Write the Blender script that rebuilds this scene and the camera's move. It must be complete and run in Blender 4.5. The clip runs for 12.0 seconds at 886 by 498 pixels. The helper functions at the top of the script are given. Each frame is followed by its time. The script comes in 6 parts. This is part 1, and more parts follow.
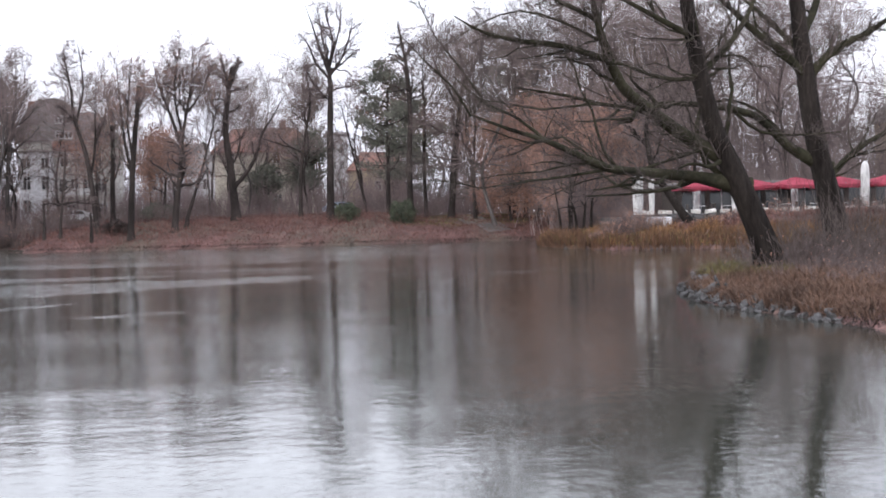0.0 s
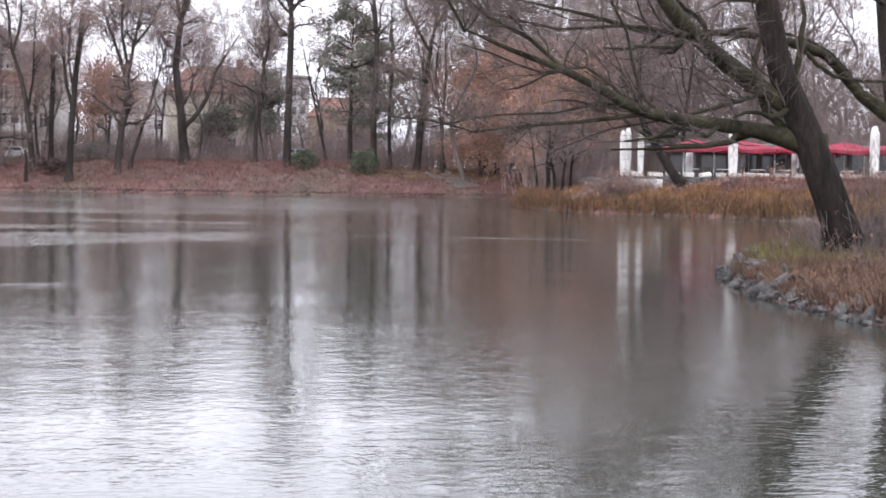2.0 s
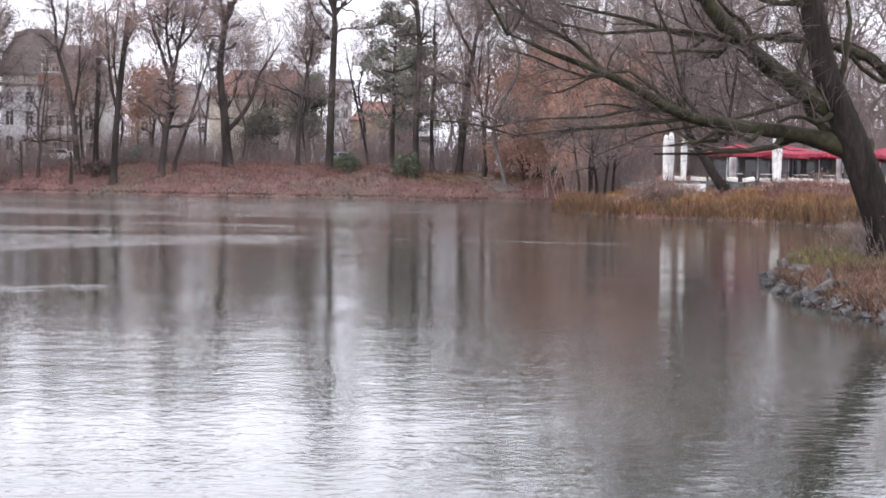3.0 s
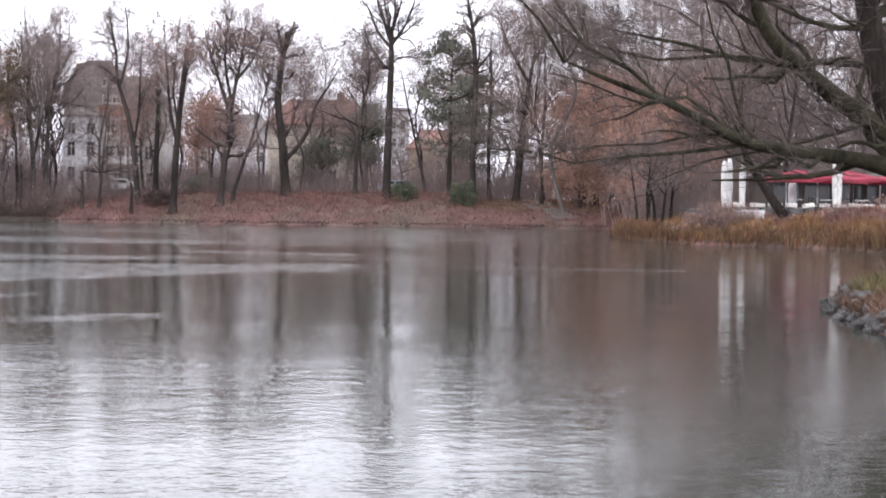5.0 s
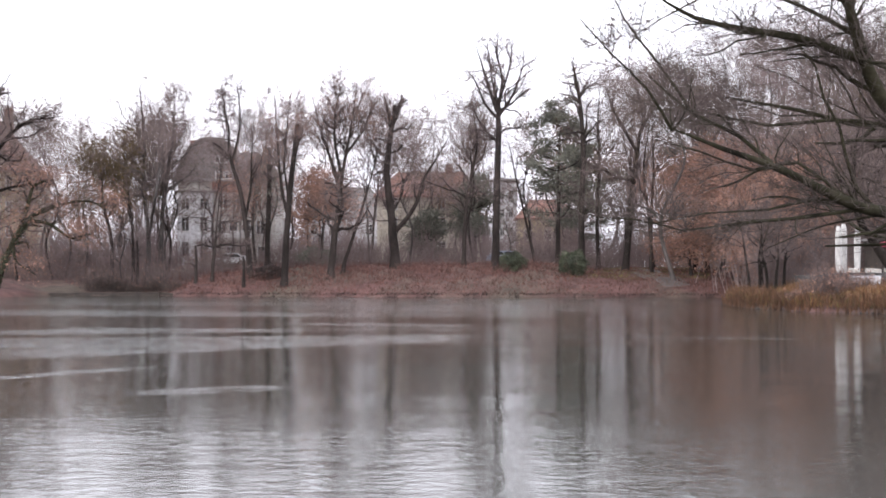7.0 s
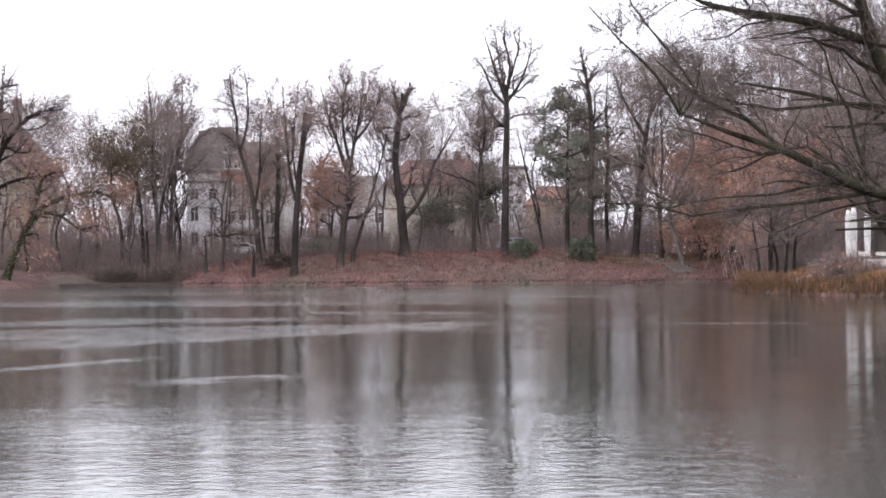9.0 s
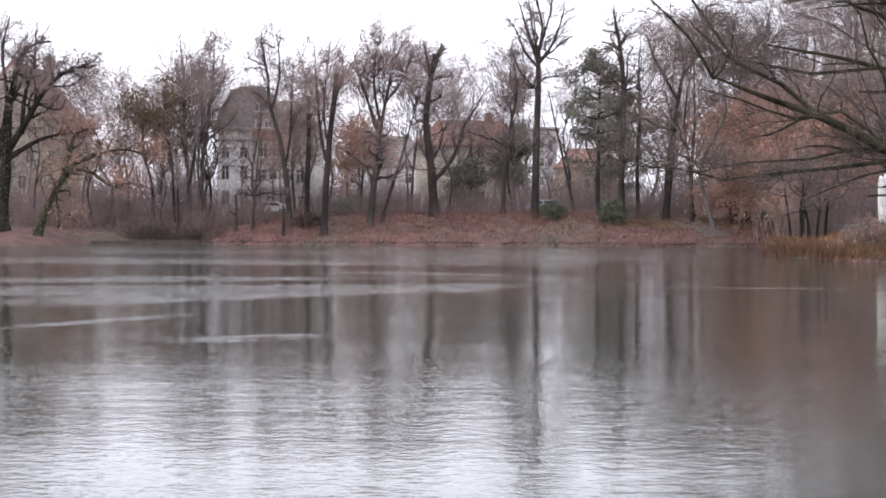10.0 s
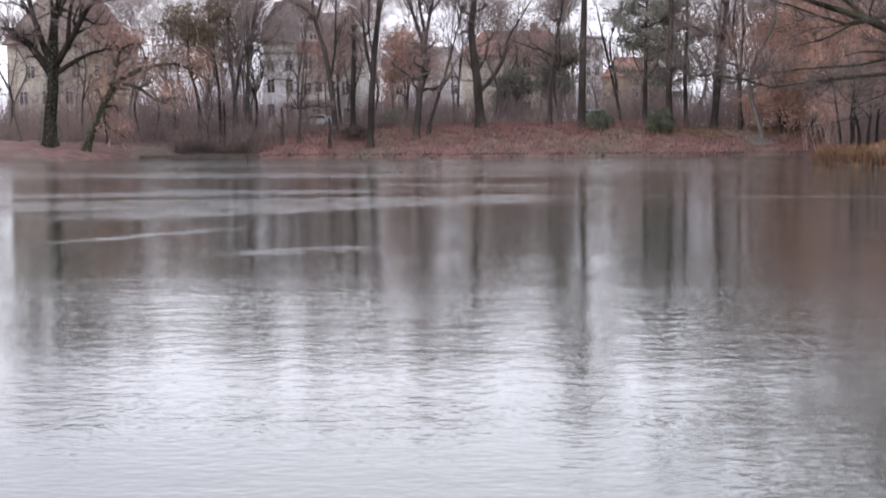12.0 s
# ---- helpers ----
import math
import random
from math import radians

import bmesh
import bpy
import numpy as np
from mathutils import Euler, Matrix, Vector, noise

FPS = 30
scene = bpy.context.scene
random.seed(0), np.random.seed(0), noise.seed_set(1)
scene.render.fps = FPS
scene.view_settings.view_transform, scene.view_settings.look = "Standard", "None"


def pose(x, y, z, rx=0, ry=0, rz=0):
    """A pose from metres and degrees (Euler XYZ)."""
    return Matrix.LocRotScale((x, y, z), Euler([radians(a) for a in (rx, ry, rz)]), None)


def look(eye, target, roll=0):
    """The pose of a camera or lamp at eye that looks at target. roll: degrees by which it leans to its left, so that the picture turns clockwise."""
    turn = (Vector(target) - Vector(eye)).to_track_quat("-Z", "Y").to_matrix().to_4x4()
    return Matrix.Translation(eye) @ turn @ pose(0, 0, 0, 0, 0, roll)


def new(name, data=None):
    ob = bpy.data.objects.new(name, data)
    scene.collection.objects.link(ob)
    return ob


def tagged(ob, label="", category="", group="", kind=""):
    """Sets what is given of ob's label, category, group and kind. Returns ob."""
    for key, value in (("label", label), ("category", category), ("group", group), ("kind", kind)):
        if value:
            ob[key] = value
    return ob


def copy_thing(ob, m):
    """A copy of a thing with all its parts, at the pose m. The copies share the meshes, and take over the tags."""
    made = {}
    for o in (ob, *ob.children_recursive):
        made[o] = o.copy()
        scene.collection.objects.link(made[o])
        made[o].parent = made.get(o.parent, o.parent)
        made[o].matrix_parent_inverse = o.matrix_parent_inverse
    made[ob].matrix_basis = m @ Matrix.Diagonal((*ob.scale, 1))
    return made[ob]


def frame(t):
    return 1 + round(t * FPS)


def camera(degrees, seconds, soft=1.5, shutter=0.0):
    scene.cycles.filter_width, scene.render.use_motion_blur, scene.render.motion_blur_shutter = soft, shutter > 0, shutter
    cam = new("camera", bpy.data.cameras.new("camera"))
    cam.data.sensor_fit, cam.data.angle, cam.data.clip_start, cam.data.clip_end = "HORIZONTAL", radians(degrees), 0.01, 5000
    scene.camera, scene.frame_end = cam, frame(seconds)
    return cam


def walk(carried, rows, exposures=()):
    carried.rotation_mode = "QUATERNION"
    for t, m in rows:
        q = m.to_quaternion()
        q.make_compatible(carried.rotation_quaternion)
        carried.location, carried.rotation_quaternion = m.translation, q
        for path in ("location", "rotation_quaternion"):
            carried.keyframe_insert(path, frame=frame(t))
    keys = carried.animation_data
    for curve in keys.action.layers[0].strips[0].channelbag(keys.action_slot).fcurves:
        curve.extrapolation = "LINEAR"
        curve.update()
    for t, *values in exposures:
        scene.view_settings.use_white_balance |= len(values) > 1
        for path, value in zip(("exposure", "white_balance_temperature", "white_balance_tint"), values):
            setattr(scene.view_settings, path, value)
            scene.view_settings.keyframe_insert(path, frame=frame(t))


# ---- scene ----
# A town pond in winter, seen from its near bank: the eye is 2.5 m over the water.
EYE = 2.5
cam = camera(33.56, 12.0, soft=1.8, shutter=0.25)

# seconds, eye x, eye y, heading (degrees to the right of +y), pitch, roll
PATH = [
    (0, -0.77, -10.97, 5.60, -1.20, -1.5),
    (0.5, -0.28, -3.99, 6.90, -1.37, -1.0),
    (0.9, 0, 0, 8.10, -1.92, -0.42),
    (1, 0, 0, 8.28, -2.02, -0.27),
    (1.5, 0, 0, 8.77, -2.88, 0.49),
    (2, 0, 0, 7.17, -3.03, 0.83),
    (2.5, 0, 0, 6.20, -2.98, 1.29),
    (3, 0, 0, 5.54, -2.91, 1.04),
    (4.8, 0, 0, 3.60, -2.59, 0.28),
    (5, 0, 0, 3.29, -1.86, 0.71),
    (5.5, 0, 0, 2.18, -0.19, 0.61),
    (6, 0, 0, 1.08, 0.79, -0.24),
    (6.5, 0, 0, -0.00, 1.28, -0.00),
    (7, 0, 0, -0.98, 0.86, -0.05),
    (7.2, 0, 0, -1.29, 0.82, -0.35),
    (9, 0, 0, -1.35, 0.38, -0.60),
    (9.5, 0, 0, -1.79, -0.33, -0.18),
    (10, 0, 0, -2.51, -1.13, 0.08),
    (10.5, 0, 0, -3.31, -1.61, 0.26),
    (11, 0, 0, -3.98, -1.86, 0.66),
    (11.5, 0, 0, -4.56, -2.16, -0.10),
    (11.8, 0, 0, -4.45, -3.15, -0.40),
    (12, 0, 0, -4.35, -4.57, -0.54),
]


def aim(x, y, heading, pitch, roll):
    h, p = radians(heading), radians(pitch)
    way = Vector((math.sin(h) * math.cos(p), math.cos(h) * math.cos(p), math.sin(p)))
    eye = Vector((x, y, EYE))
    return look(eye, eye + way, roll)


walk(cam, [(t, aim(*rest)) for t, *rest in PATH],
     [(0, -0.06, 6050, 11), (1, 0.18, 6120, 12.5), (1.7, 0.28, 6130, 12.5), (3, 0.31, 6150, 12.5), (5.5, 0.15, 6200, 13), (6.5, 0.08, 6280, 13), (10.5, 0.06, 6160, 13), (12, 0.03, 6150, 13)])

# ---- light: a closed bright overcast sky and a weak, wide sun ----
SUN_HEIGHT, SUN_TURN = 32.0, 215.0
world = bpy.data.worlds.new("overcast_sky")
scene.world = world
world.use_nodes = True
wn, wl = world.node_tree.nodes, world.node_tree.links
sky = wn.new("ShaderNodeTexSky")
sky.sky_type, sky.sun_disc = "NISHITA", False
sky.sun_elevation, sky.sun_rotation = radians(SUN_HEIGHT), radians(SUN_TURN)
sky.dust_density, sky.air_density, sky.ozone_density = 6.0, 1.0, 1.0
cloud = wn.new("ShaderNodeTexNoise")
cloud.inputs["Scale"].default_value, cloud.inputs["Detail"].default_value = 2.2, 4.0
cloud_map = wn.new("ShaderNodeMapping")
cloud_map.inputs["Scale"].default_value = (1.0, 1.0, 3.5)
cloud_at = wn.new("ShaderNodeTexCoord")
wl.new(cloud_at.outputs["Generated"], cloud_map.inputs["Vector"])
wl.new(cloud_map.outputs["Vector"], cloud.inputs["Vector"])
cloud_ramp = wn.new("ShaderNodeValToRGB")
cloud_ramp.color_ramp.elements[0].position, cloud_ramp.color_ramp.elements[0].color = 0.3, (0.80, 0.80, 0.86, 1)
cloud_ramp.color_ramp.elements[1].position, cloud_ramp.color_ramp.elements[1].color = 0.7, (1.0, 0.99, 1.02, 1)
wl.new(cloud.outputs["Fac"], cloud_ramp.inputs["Fac"])
cloud_gain = wn.new("ShaderNodeVectorMath")
cloud_gain.operation = "SCALE"
cloud_gain.inputs["Scale"].default_value = 10.5
wl.new(cloud_ramp.outputs["Color"], cloud_gain.inputs[0])
cover = wn.new("ShaderNodeMix")
cover.data_type = "RGBA"
cover.inputs["Factor"].default_value = 0.88
wl.new(sky.outputs["Color"], cover.inputs["A"])
wl.new(cloud_gain.outputs["Vector"], cover.inputs["B"])
back = wn["Background"]
wl.new(cover.outputs["Result"], back.inputs["Color"])
back.inputs["Strength"].default_value = 0.25

sun = new("sun", bpy.data.lights.new("sun", "SUN"))
sun.data.energy, sun.data.angle, sun.data.color = 0.6, radians(25), (1.0, 0.96, 0.9)
sun_way = Vector((math.sin(radians(SUN_TURN)) * math.cos(radians(SUN_HEIGHT)), math.cos(radians(SUN_TURN)) * math.cos(radians(SUN_HEIGHT)), math.sin(radians(SUN_HEIGHT))))
sun.matrix_world = look(sun_way * 300, (0, 0, 0))


# ---- materials ----
def material(name, rough=0.8, metal=0.0):
    m = bpy.data.materials.new(name)
    m.use_nodes = True
    b = m.node_tree.nodes["Principled BSDF"]
    b.inputs["Roughness"].default_value, b.inputs["Metallic"].default_value = rough, metal
    return m, m.node_tree.nodes, m.node_tree.links, b


def ramp_of(nodes, links, source, stops):
    r = nodes.new("ShaderNodeValToRGB")
    while len(r.color_ramp.elements) < len(stops):
        r.color_ramp.elements.new(0.5)
    for e, (at, colour) in zip(r.color_ramp.elements, stops):
        e.position, e.color = at, (*colour, 1)
    links.new(source, r.inputs["Fac"])
    return r


def noise_of(nodes, links, scale, detail=4.0, stretch=(1, 1, 1), rough=0.6):
    c, mp, n = nodes.new("ShaderNodeTexCoord"), nodes.new("ShaderNodeMapping"), nodes.new("ShaderNodeTexNoise")
    mp.inputs["Scale"].default_value = stretch
    n.inputs["Scale"].default_value, n.inputs["Detail"].default_value, n.inputs["Roughness"].default_value = scale, detail, rough
    links.new(c.outputs["Object"], mp.inputs["Vector"])
    links.new(mp.outputs["Vector"], n.inputs["Vector"])
    return n


def mix_of(nodes, links, a, b, fac, how="MIX"):
    m = nodes.new("ShaderNodeMix")
    m.data_type, m.blend_type = "RGBA", how
    for key, v in (("A", a), ("B", b), ("Factor", fac)):
        if isinstance(v, bpy.types.NodeSocket):
            links.new(v, m.inputs[key])
        else:
            m.inputs[key].default_value = v if key == "Factor" else (*v, 1)
    return m.outputs["Result"]


def bump_of(nodes, links, height, b, strength=0.4, distance=0.05):
    k = nodes.new("ShaderNodeBump")
    k.inputs["Strength"].default_value, k.inputs["Distance"].default_value = strength, distance
    links.new(height, k.inputs["Height"])
    links.new(k.outputs["Normal"], b.inputs["Normal"])


def mottled(name, dark, light, scale, rough=0.85, bump=0.4, distance=0.03, stretch=(1, 1, 1), fine=6.0, vary=0.0, island=False, metal=0.0, gloss=0.5):
    """A surface with two scales of variation between a dark and a light tone; vary: difference from piece to piece."""
    m, n, l, b = material(name, rough, metal)
    b.inputs["Specular IOR Level"].default_value = gloss
    big, small = noise_of(n, l, scale, 5, stretch), noise_of(n, l, scale * fine, 3, stretch)
    mid = tuple((x + y) / 2 for x, y in zip(dark, light))
    col = ramp_of(n, l, big.outputs["Fac"], [(0.3, dark), (0.52, mid), (0.72, light)]).outputs["Color"]
    grain = ramp_of(n, l, small.outputs["Fac"], [(0.25, (0.62, 0.62, 0.62)), (0.75, (1.25, 1.25, 1.25))]).outputs["Color"]
    col = mix_of(n, l, col, grain, 1.0, "MULTIPLY")
    if vary:
        if island:
            rnd = n.new("ShaderNodeNewGeometry").outputs["Random Per Island"]
        else:
            rnd = n.new("ShaderNodeObjectInfo").outputs["Random"]
        tone = ramp_of(n, l, rnd, [(0.0, (1 - vary,) * 3), (1.0, (1 + vary,) * 3)]).outputs["Color"]
        col = mix_of(n, l, col, tone, 1.0, "MULTIPLY")
    l.new(col, b.inputs["Base Color"])
    if bump:
        bump_of(n, l, small.outputs["Fac"], b, bump, distance)
    return m


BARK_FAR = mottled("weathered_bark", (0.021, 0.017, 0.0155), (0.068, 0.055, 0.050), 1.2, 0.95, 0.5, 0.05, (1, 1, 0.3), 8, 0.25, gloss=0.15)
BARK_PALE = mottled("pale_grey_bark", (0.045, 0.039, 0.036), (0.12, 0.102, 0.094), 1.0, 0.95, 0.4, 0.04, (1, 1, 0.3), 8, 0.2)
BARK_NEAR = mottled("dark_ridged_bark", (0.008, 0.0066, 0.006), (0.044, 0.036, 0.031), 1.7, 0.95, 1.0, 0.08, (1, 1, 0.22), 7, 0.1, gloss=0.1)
BARK_MOSS = mottled("mossy_limb_bark", (0.013, 0.0118, 0.0085), (0.066, 0.062, 0.039), 1.1, 0.95, 0.7, 0.03, (1, 1, 1), 7, 0.1, gloss=0.1)
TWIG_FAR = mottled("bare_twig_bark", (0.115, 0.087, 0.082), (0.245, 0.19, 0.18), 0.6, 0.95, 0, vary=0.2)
# paler, greyer twig bark: the distance haze is put into its colour
TWIG_HAZY = mottled("haze_paled_twig_bark", (0.18, 0.137, 0.13), (0.34, 0.27, 0.26), 0.4, 0.95, 0, vary=0.25)
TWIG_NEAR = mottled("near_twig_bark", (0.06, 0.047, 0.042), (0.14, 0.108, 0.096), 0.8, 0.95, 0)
LEAF_RUST = mottled("withered_rust_leaves", (0.24, 0.122, 0.088), (0.48, 0.285, 0.215), 0.7, 0.9, 0, vary=0.45, island=True)
LEAF_OLIVE = mottled("olive_brown_leaves", (0.07, 0.05, 0.022), (0.17, 0.12, 0.055), 0.7, 0.9, 0, vary=0.4, island=True)
LEAF_GREEN = mottled("dark_evergreen_leaves", (0.042, 0.052, 0.032), (0.11, 0.125, 0.075), 0.8, 0.75, 0, vary=0.4, island=True)
NEEDLES = mottled("grey_green_needles", (0.098, 0.099, 0.08), (0.235, 0.23, 0.188), 0.8, 0.85, 0, vary=0.4, island=True)
REED = mottled("ochre_reed_blades", (0.065, 0.034, 0.017), (0.275, 0.145, 0.056), 0.35, 0.9, 0, vary=0.4, island=True)
REED_DARK = mottled("rust_brown_reed_blades", (0.07, 0.036, 0.02), (0.17, 0.085, 0.045), 0.6, 0.9, 0, vary=0.35, island=True)
GRASS_DRY = mottled("dry_brown_grass_blades", (0.075, 0.034, 0.027), (0.19, 0.092, 0.072), 0.5, 0.9, 0, vary=0.45, island=True)
SPIT_GRASS = mottled("tangled_brown_grass_blades", (0.06, 0.034, 0.023), (0.18, 0.105, 0.07), 0.5, 0.9, 0, vary=0.45, island=True)
GRASS_GREEN = mottled("yellow_green_grass_blades", (0.085, 0.075, 0.026), (0.195, 0.165, 0.06), 0.8, 0.9, 0, vary=0.4, island=True)
LITTER = mottled("fallen_beech_leaves", (0.12, 0.06, 0.051), (0.225, 0.12, 0.1), 0.4, 0.9, 0, vary=0.5, island=True)
MUD = mottled("wet_bank_mud_roots", (0.026, 0.017, 0.015), (0.07, 0.045, 0.038), 0.8, 0.7, 0, vary=0.4, island=True)
STONE = mottled("grey_riprap_stone", (0.03, 0.029, 0.029), (0.14, 0.135, 0.135), 2.6, 0.85, 0.6, 0.03, vary=0.35)
STONE_LIGHT = mottled("pale_wall_stone", (0.38, 0.36, 0.33), (0.62, 0.60, 0.56), 1.4, 0.85, 0.4, 0.02, vary=0.2)
PLASTER_GREY = mottled("grey_villa_plaster", (0.40, 0.38, 0.35), (0.58, 0.56, 0.52), 0.35, 0.9, 0.2, 0.02)
PLASTER_CREAM = mottled("cream_house_plaster", (0.48, 0.44, 0.37), (0.66, 0.61, 0.52), 0.35, 0.9, 0.2, 0.02)
PLASTER_WHITE = mottled("pale_grey_render", (0.56, 0.56, 0.575), (0.76, 0.76, 0.78), 0.4, 0.9, 0.2, 0.02)
PLASTER_OCHRE = mottled("ochre_house_plaster", (0.36, 0.29, 0.20), (0.52, 0.43, 0.31), 0.4, 0.9, 0.2, 0.02)
BRICK = mottled("red_gable_brick", (0.16, 0.075, 0.06), (0.27, 0.14, 0.11), 1.5, 0.9, 0.3, 0.02)
TILES_RED = mottled("orange_red_roof_tiles", (0.20, 0.098, 0.076), (0.33, 0.175, 0.138), 0.8, 0.85, 0.5, 0.04, fine=9)
TILES_DARK = mottled("weathered_brown_roof_tiles", (0.14, 0.127, 0.122), (0.25, 0.228, 0.22), 0.8, 0.85, 0.5, 0.04, fine=9)
WOOD_WHITE = mottled("white_painted_wood", (0.60, 0.60, 0.60), (0.78, 0.78, 0.77), 1.5, 0.6, 0.1, 0.01)
WOOD_DARK = mottled("dark_stained_wood", (0.035, 0.028, 0.024), (0.09, 0.07, 0.058), 2.0, 0.7, 0.2, 0.01, (1, 1, 0.3))
CLOTH_RED = mottled("red_parasol_cloth", (0.36, 0.05, 0.085), (0.50, 0.085, 0.13), 0.8, 0.85, 0.15, 0.01, vary=0.1)
CLOTH_WHITE = mottled("white_cover_cloth", (0.46, 0.45, 0.44), (0.66, 0.65, 0.63), 1.2, 0.85, 0.4, 0.03, (1, 1, 0.25))
STEEL = mottled("grey_painted_steel", (0.16, 0.16, 0.17), (0.28, 0.28, 0.29), 2.0, 0.45, 0.1, 0.01, metal=0.6)
ASPHALT = mottled("grey_gravel_path", (0.07, 0.06, 0.055), (0.13, 0.115, 0.105), 0.6, 0.6, 0.3, 0.02)
PAINT_WHITE = mottled("white_car_paint", (0.62, 0.63, 0.65), (0.72, 0.73, 0.75), 0.8, 0.3, 0)
PAINT_BLUE = mottled("pale_blue_car_paint", (0.30, 0.36, 0.46), (0.36, 0.43, 0.53), 0.8, 0.3, 0)
RUBBER = mottled("black_tyre_rubber", (0.015, 0.015, 0.015), (0.03, 0.03, 0.03), 3.0, 0.9, 0)
GLASS, gn, gl, gb = material("dark_window_glass", 0.08)
gb.inputs["Base Color"].default_value = (0.03, 0.033, 0.036, 1)
pane_noise = noise_of(gn, gl, 0.5, 2)
gl.new(ramp_of(gn, gl, pane_noise.outputs["Fac"], [(0.3, (0.02, 0.022, 0.025)), (0.7, (0.06, 0.06, 0.06))]).outputs["Color"], gb.inputs["Base Color"])

# ground: leaf litter on the banks, mud at the water's edge, some grass
GROUND, n, l, b = material("leaf_strewn_soil", 0.95)
g_big, g_mid, g_small = noise_of(n, l, 0.09, 5), noise_of(n, l, 0.7, 5), noise_of(n, l, 9.0, 3)
litter = ramp_of(n, l, g_mid.outputs["Fac"], [(0.28, (0.055, 0.027, 0.024)), (0.5, (0.105, 0.052, 0.046)), (0.72, (0.165, 0.09, 0.08))]).outputs["Color"]
earth = ramp_of(n, l, g_mid.outputs["Fac"], [(0.3, (0.055, 0.044, 0.034)), (0.7, (0.13, 0.10, 0.075))]).outputs["Color"]
where_soil = ramp_of(n, l, g_big.outputs["Fac"], [(0.46, (0, 0, 0)), (0.62, (1, 1, 1))]).outputs["Color"]
col = mix_of(n, l, litter, earth, where_soil)
grain = ramp_of(n, l, g_small.outputs["Fac"], [(0.25, (0.6, 0.6, 0.6)), (0.75, (1.3, 1.3, 1.3))]).outputs["Color"]
l.new(mix_of(n, l, col, grain, 1.0, "MULTIPLY"), b.inputs["Base Color"])
bump_of(n, l, g_small.outputs["Fac"], b, 0.6, 0.08)

WAKES = [((-16, 42), (1, 58.5), 3.2, 0.5), ((-26, 58), (-6, 63), 3.0, 0.5), ((-9.1, 70), (0.5, 67), 1.6, 0.8), ((-7.4, 30.0), (-3.6, 31.9), 0.9, 0.25), ((2, 56.2), (14, 53.8), 0.45, 0.7),
         ((-12, 33), (-8, 38.8), 0.6, 0.4), ((-18, 64.5), (-8, 61), 1.6, 0.8), ((-27, 49), (0, 54.5), 4.0, 0.85),
         ((-42, 116), (16, 110), 8, 1.0), ((-46, 134), (-8, 131), 5, 1.0), ((-6, 131), (22, 125), 5, 1.0), ((-12, 97), (14, 94), 4, 0.6), ((-34, 88), (-4, 84), 5, 0.7)]

# water: murky and dark, with fine ripples lying across the view, rougher in the streaks that swimmers and gusts leave
WATER, n, l, b = material("rippled_pond_water", 0.06)
b.inputs["IOR"].default_value = 1.333
b.inputs["Base Color"].default_value = (0.040, 0.041, 0.034, 1)
w_long = noise_of(n, l, 1.0, 3, (1.7, 2.3, 1))
w_fine = noise_of(n, l, 1.0, 2, (5.5, 8.5, 1))
w_patch = noise_of(n, l, 1.0, 3, (0.018, 0.075, 1))
w_swell = noise_of(n, l, 1.0, 1, (0.05, 0.16, 1))


def scaled(nodes, links, source, factor, how="MULTIPLY"):
    m = nodes.new("ShaderNodeMath")
    m.operation = how
    links.new(source, m.inputs[0])
    if isinstance(factor, bpy.types.NodeSocket):
        links.new(factor, m.inputs[1])
    else:
        m.inputs[1].default_value = factor
    return m.outputs[0]


gusts = ramp_of(n, l, w_patch.outputs["Fac"], [(0.35, (0.35, 0.35, 0.35)), (0.52, (0.7, 0.7, 0.7)), (0.68, (1.6, 1.6, 1.6))]).outputs["Color"]
ripple = scaled(n, l, scaled(n, l, w_long.outputs["Fac"], 0.0115), scaled(n, l, w_fine.outputs["Fac"], 0.006), "ADD")
parts_w = n.new("ShaderNodeSeparateXYZ")
l.new(n.new("ShaderNodeTexCoord").outputs["Object"], parts_w.inputs["Vector"])
breeze = n.new("ShaderNodeMapRange")
breeze.interpolation_type = "SMOOTHSTEP"
for key, v in (("From Min", 35.0), ("From Max", 125.0), ("To Min", 1.0), ("To Max", 4.8)):
    breeze.inputs[key].default_value = v
l.new(parts_w.outputs["Y"], breeze.inputs["Value"])
lee = n.new("ShaderNodeMapRange")
lee.interpolation_type = "SMOOTHSTEP"
for key, v in (("From Min", -4.0), ("From Max", 12.0), ("To Min", 1.0), ("To Max", 0.62)):
    lee.inputs[key].default_value = v
l.new(parts_w.outputs["X"], lee.inputs["Value"])
ripple = scaled(n, l, scaled(n, l, scaled(n, l, ripple, gusts), breeze.outputs["Result"]), lee.outputs["Result"])
ripple = scaled(n, l, ripple, scaled(n, l, w_swell.outputs["Fac"], 0.05), "ADD")


